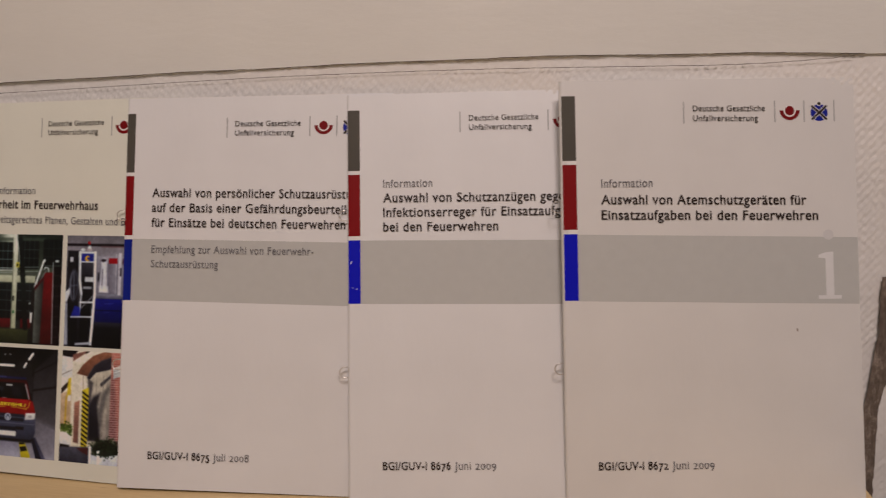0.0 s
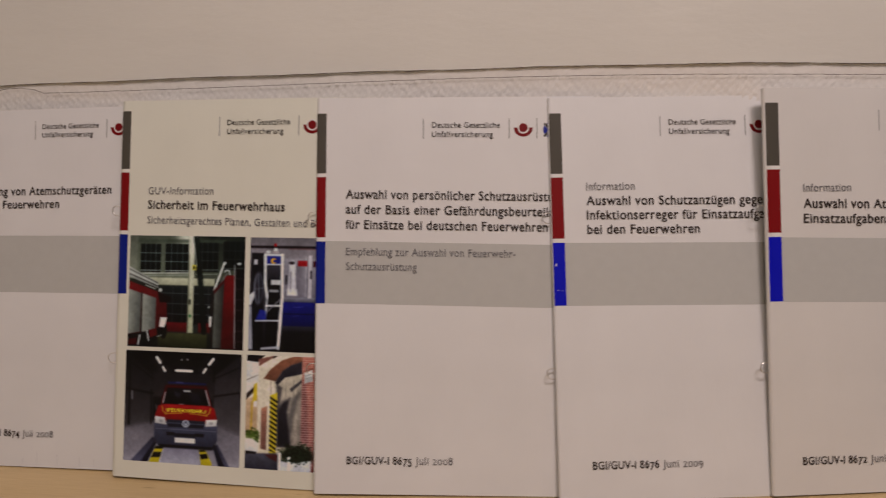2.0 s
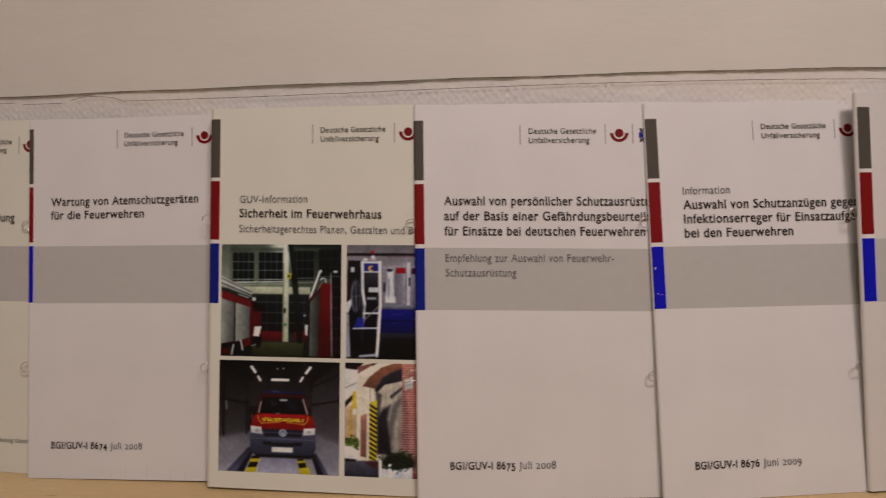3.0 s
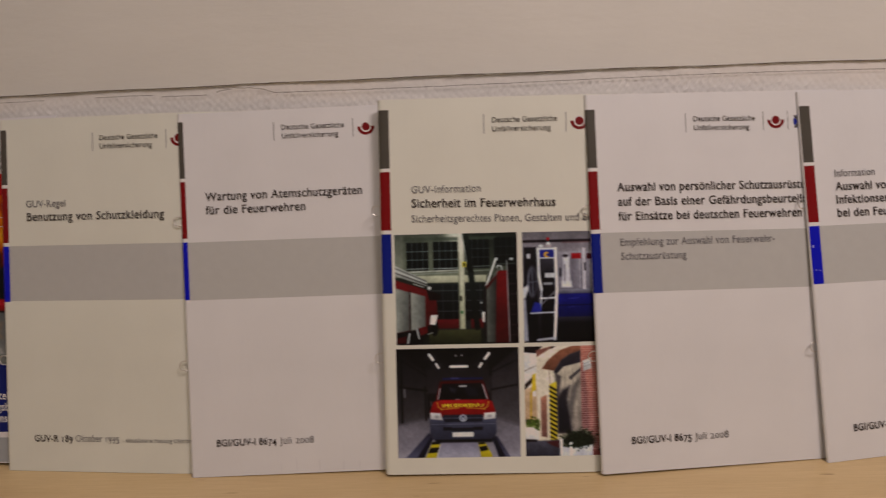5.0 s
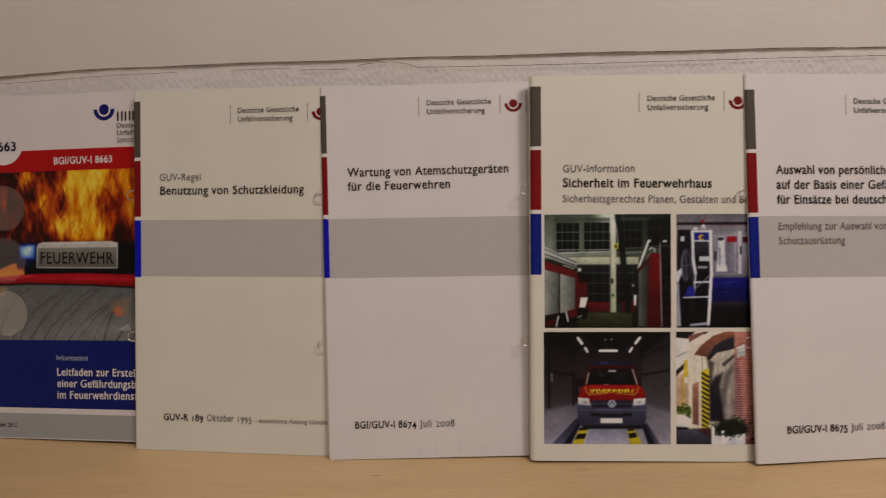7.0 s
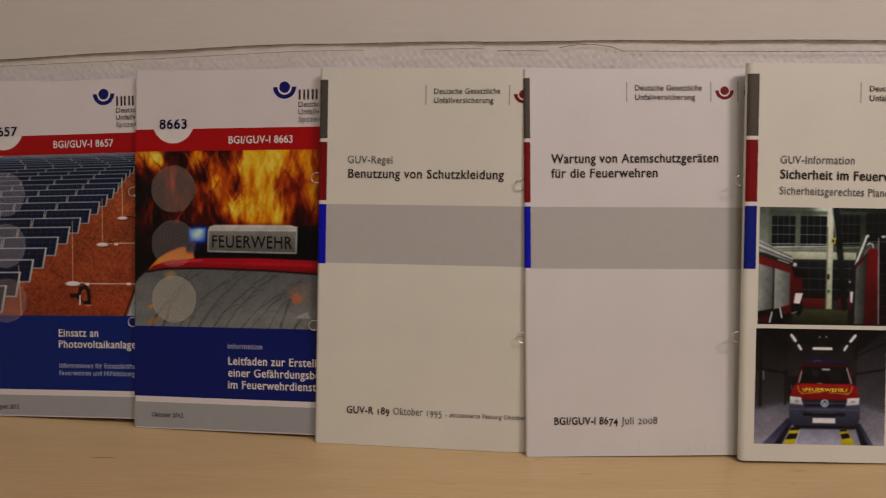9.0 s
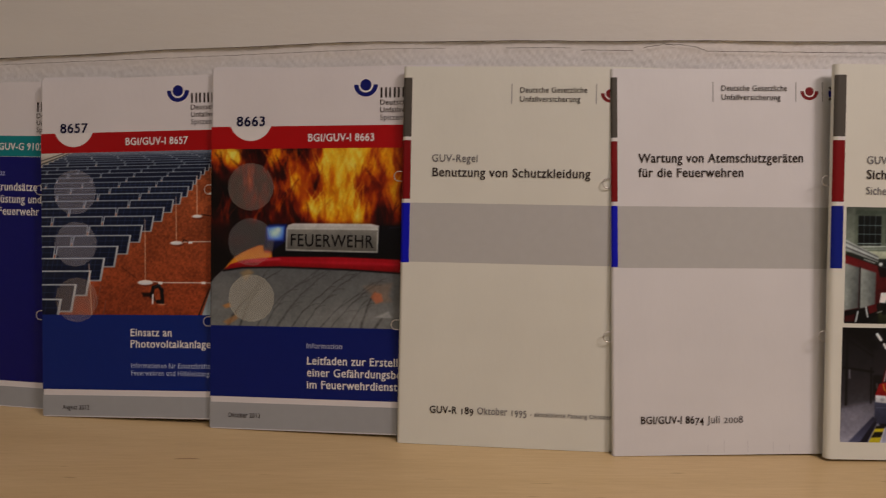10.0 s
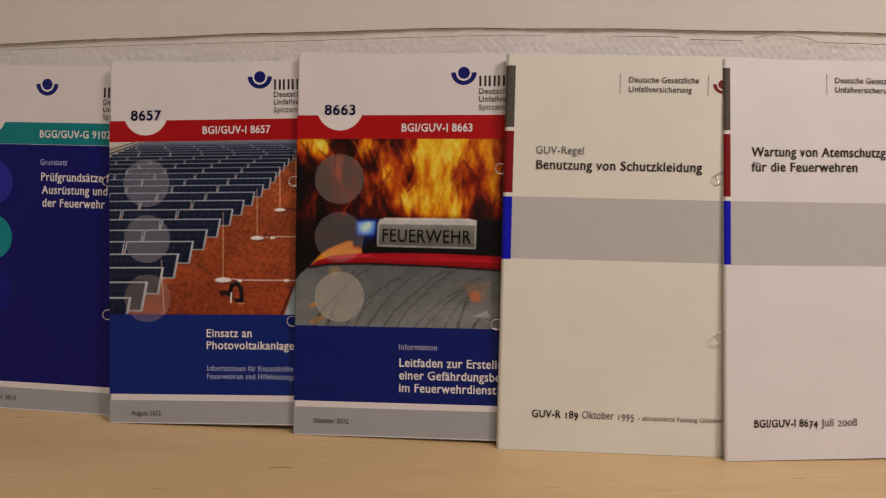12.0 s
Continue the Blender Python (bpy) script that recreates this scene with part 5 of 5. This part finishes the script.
for j, body in enumerate(("Leitfaden zur Erstellung", "einer Gefährdungsbeurteilung", "im Feuerwehrdienst")):
    text(a8, "title_text", body, 58.6, 38.9 - 6.9 * j, 4.5, INK_WHITE, like=("im Feuerwehrdienst", 52.8), bold=0.010, heavy=0.12)
text(a8, "issue_date", "Oktober 2012", 11.3, 6.9, 2.6, INK_DARK, width=19.6)
staples(a8, 139.9, 62.4)
proud_sheet(a8, 40.0, 1.5, 210.0)

# solar field
h = booklet("booklet", -0.5650, -0.0007, -6.2, 9.9, 1.9, 2.6, BLUE_STOCK,
            "booklet with photo of a solar panel field on red earth", fold=1.2, wide=145.0, high=204.0)
photo_cover(h, 144.9, ink(146, 24, 28), ink(23, 50, 98), "8657", "BGI/GUV-I 8657", 21.4, (171.5, 159.5, 61.7, 13.0, 16.5), (87.5, 193.3), 54.6, 95.6)
p = Print(21.6, 159.5, 218, 424, (0.1, 144.9), (61.7, 159.5), 0.1164, 0.30)
p.ink(((152, 86, 50), (142, 70, 38)), np.ones_like(p.X))
p.mottle(120, 0.14, 2).mottle(9, 0.22, 5)
for j in range(170):
    g2 = rnd.uniform(0.6, 1.5)
    p.disc((136 * g2, 76 * g2, 48 * g2), rnd.uniform(300, 1150), rnd.uniform(760, 1260), rnd.uniform(1.5, 4), 1.6, soft=1.6, alpha=0.7)
p.rect(((184, 168, 150), (150, 124, 100)), 0, 400, 220, 500, soft=8).line((84, 78, 72), 7, 0, 492, 190, 428).line((70, 66, 62), 4, 0, 472, 160, 426)
ROWS = 27
for j in range(ROWS):
    # rows come nearer down the picture
    near = j / (ROWS - 1)
    y = 420 + 84 * near + 677 * near ** 2.9
    xr = 1175 - 300 * min(1.0, near / 0.52) - 730 * max(0.0, (near - 0.52) / 0.48) ** 1.45
    pw, tall, skew = 132 + 0.43 * (y - 424), 24 + 0.18 * (y - 424), 0.19
    rim = 2.2 + 0.0075 * (y - 424)
    shift = 0.37 * (j % 3) * pw if j < 10 else 0.0
    x = xr + shift
    last_in_row = True
    gravel = max(0.0, 20 + (490 - y) * 2.8)
    while x > gravel:
        x0 = max(x - pw, gravel - 6)
        b = skew * tall
        side = rim * (2.0 if last_in_row and shift == 0 else 1.1)
        p.poly(((178, 170, 162), (150, 142, 136)), x0, y, x, y, x - b, y + tall, x0 - b, y + tall, soft=1.6)
        p.poly(((40, 46, 62), (24, 30, 52)), x0 + rim, y + rim, x - side, y + rim, x - side - b * 0.96, y + tall - rim * 1.3, x0 + rim - b * 0.96, y + tall - rim * 1.3, soft=1.6)
        if y > 560:
            for q in range(1, 7):
                xa = x0 + pw * q / 7
                p.line((98, 106, 126), 2.6, xa, y + rim, xa - b * 0.9, y + tall - rim * 2, soft=1.4, alpha=0.5)
            for q in (0.3, 0.55, 0.8):
                p.line((98, 106, 126), 2.6, x0 + rim - b * q, y + tall * q, x - side - b * q, y + tall * q, soft=1.4, alpha=0.5)
        x, last_in_row = x0 - 0.02 * pw, False
# sensor posts, cables and a wrapped coil on the earth
for x, y0, y1, r in ((602, 770, 1092, 42), (770, 660, 890, 33), (882, 555, 755, 27), (960, 480, 640, 20)):
    p.line((206, 166, 138), 4, x, y0, x, y1, soft=1.6, alpha=0.85).disc((90, 40, 24), x + 6, y1 + 13, r, r * 0.3, soft=5, alpha=0.6).disc(((224, 212, 202), (186, 172, 162)), x, y1 + 6, r, r * 0.30, soft=2.5)
p.line((206, 166, 138), 4, 294, 1000, 308, 1268, alpha=0.9)
p.line((210, 196, 184), 4, 646, 1092, 690, 1098, 1240, 1102).line((206, 192, 180), 3.5, 806, 892, 840, 890, 1240, 890).line((40, 26, 22), 3.5, 806, 890, 812, 878, 842, 896).line((44, 28, 24), 4, 906, 752, 960, 760, 1010, 780)
p.line((60, 34, 24), 2.6, 470, 1016, 560, 1080, alpha=0.6).rect((222, 210, 200), 672, 1094, 694, 1108).rect((222, 210, 200), 902, 1094, 924, 1106).rect((214, 202, 192), 834, 890, 856, 900)
p.poly((44, 22, 16), 580, 1150, 640, 1150, 660, 1196, 620, 1170, 590, 1170, soft=5, alpha=0.9).line((26, 24, 26), 18, 636, 1160, 644, 1124, 672, 1114, 690, 1136, 694, 1198, 668, 1196, soft=2.5).line((70, 66, 68), 4, 650, 1122, 672, 1110, 690, 1126).line((214, 200, 186), 8, 642, 1160, 640, 1206).disc((196, 150, 120), 690, 1210, 20, 4, alpha=0.7)
p.poly(((120, 122, 120), (150, 150, 146)), 900, 1275, 950, 1130, 1020, 1060, 1240, 1020, 1240, 1275, soft=4).line((40, 30, 28), 6, 884, 1272, 945, 1130, soft=3)
p.mottle(14, 0.05, 9)
p.done("solar_photo", h, "photo of rows of solar panels on red earth", gain=0.95)
circles(h, 21.8, (135.9, 104.4, 70.8), 13.5, (MAUVE_VEIL, MAUVE_VEIL, VEIL))
for j, body in enumerate(("Einsatz an", "Photovoltaikanlagen")):
    text(h, "title_text", body, 56.8, 49.0 - 6.8 * j, 4.4, INK_WHITE, like=("Photovoltaikanlage", 50.0), bold=0.010, heavy=0.12)
for j, body in enumerate(("Informationen für Einsatzkräfte von", "Feuerwehren und Hilfeleistungs-")):
    text(h, "subtitle_text", body, 57.1, 30.0 - 4.5 * j, 2.9, ink(150, 146, 158), like=("Informationen für Einsatzkräfte", 49.4))
text(h, "issue_date", "August 2012", 13.0, 4.5, 2.6, INK_DARK, width=17.2)
staples(h, 137.5, 61.3)
proud_sheet(h, 46.0, 2.0, 204.0)

# test rules
i9 = booklet("booklet", -0.6729, 0.0245, -8.5, 8.9, 0, 2.6, BLUE_STOCK,
             "dark blue booklet with teal band and white title", fold=1.2, wide=143.0, high=203.0)
photo_cover(i9, 142.9, ink(26, 112, 108), ink(22, 23, 90), "9102", "BGG/GUV-G 9102", 21.8, (169.7, 156.9, 156.7, 12.8, 16.3), (60.2, 190.3), 56.4, 95.5)
text(i9, "kicker_text", "Grundsatz", 57.2, 144.9, 3.2, ink(150, 142, 160), width=17.0)
for j, body in enumerate(("Prüfgrundsätze für", "Ausrüstung und Geräte", "der Feuerwehr")):
    text(i9, "title_text", body, 57.9 + 0.6 * j, 135.6 - 7.6 * j, 4.7, INK_WHITE, like=("Prüfgrundsätze", 38.6), bold=0.010, heavy=0.12)
DOT = ink(58, 52, 118)
circles(i9, 26.4, (134.1, 101.5, 69.5), 13.6, (DOT, ink(28, 116, 112), ink(34, 30, 100)))
text(i9, "issue_date", "November 2013", 21.5, 5.5, 2.6, INK_DARK, width=24.0)
staples(i9, 137.0, 61.0)
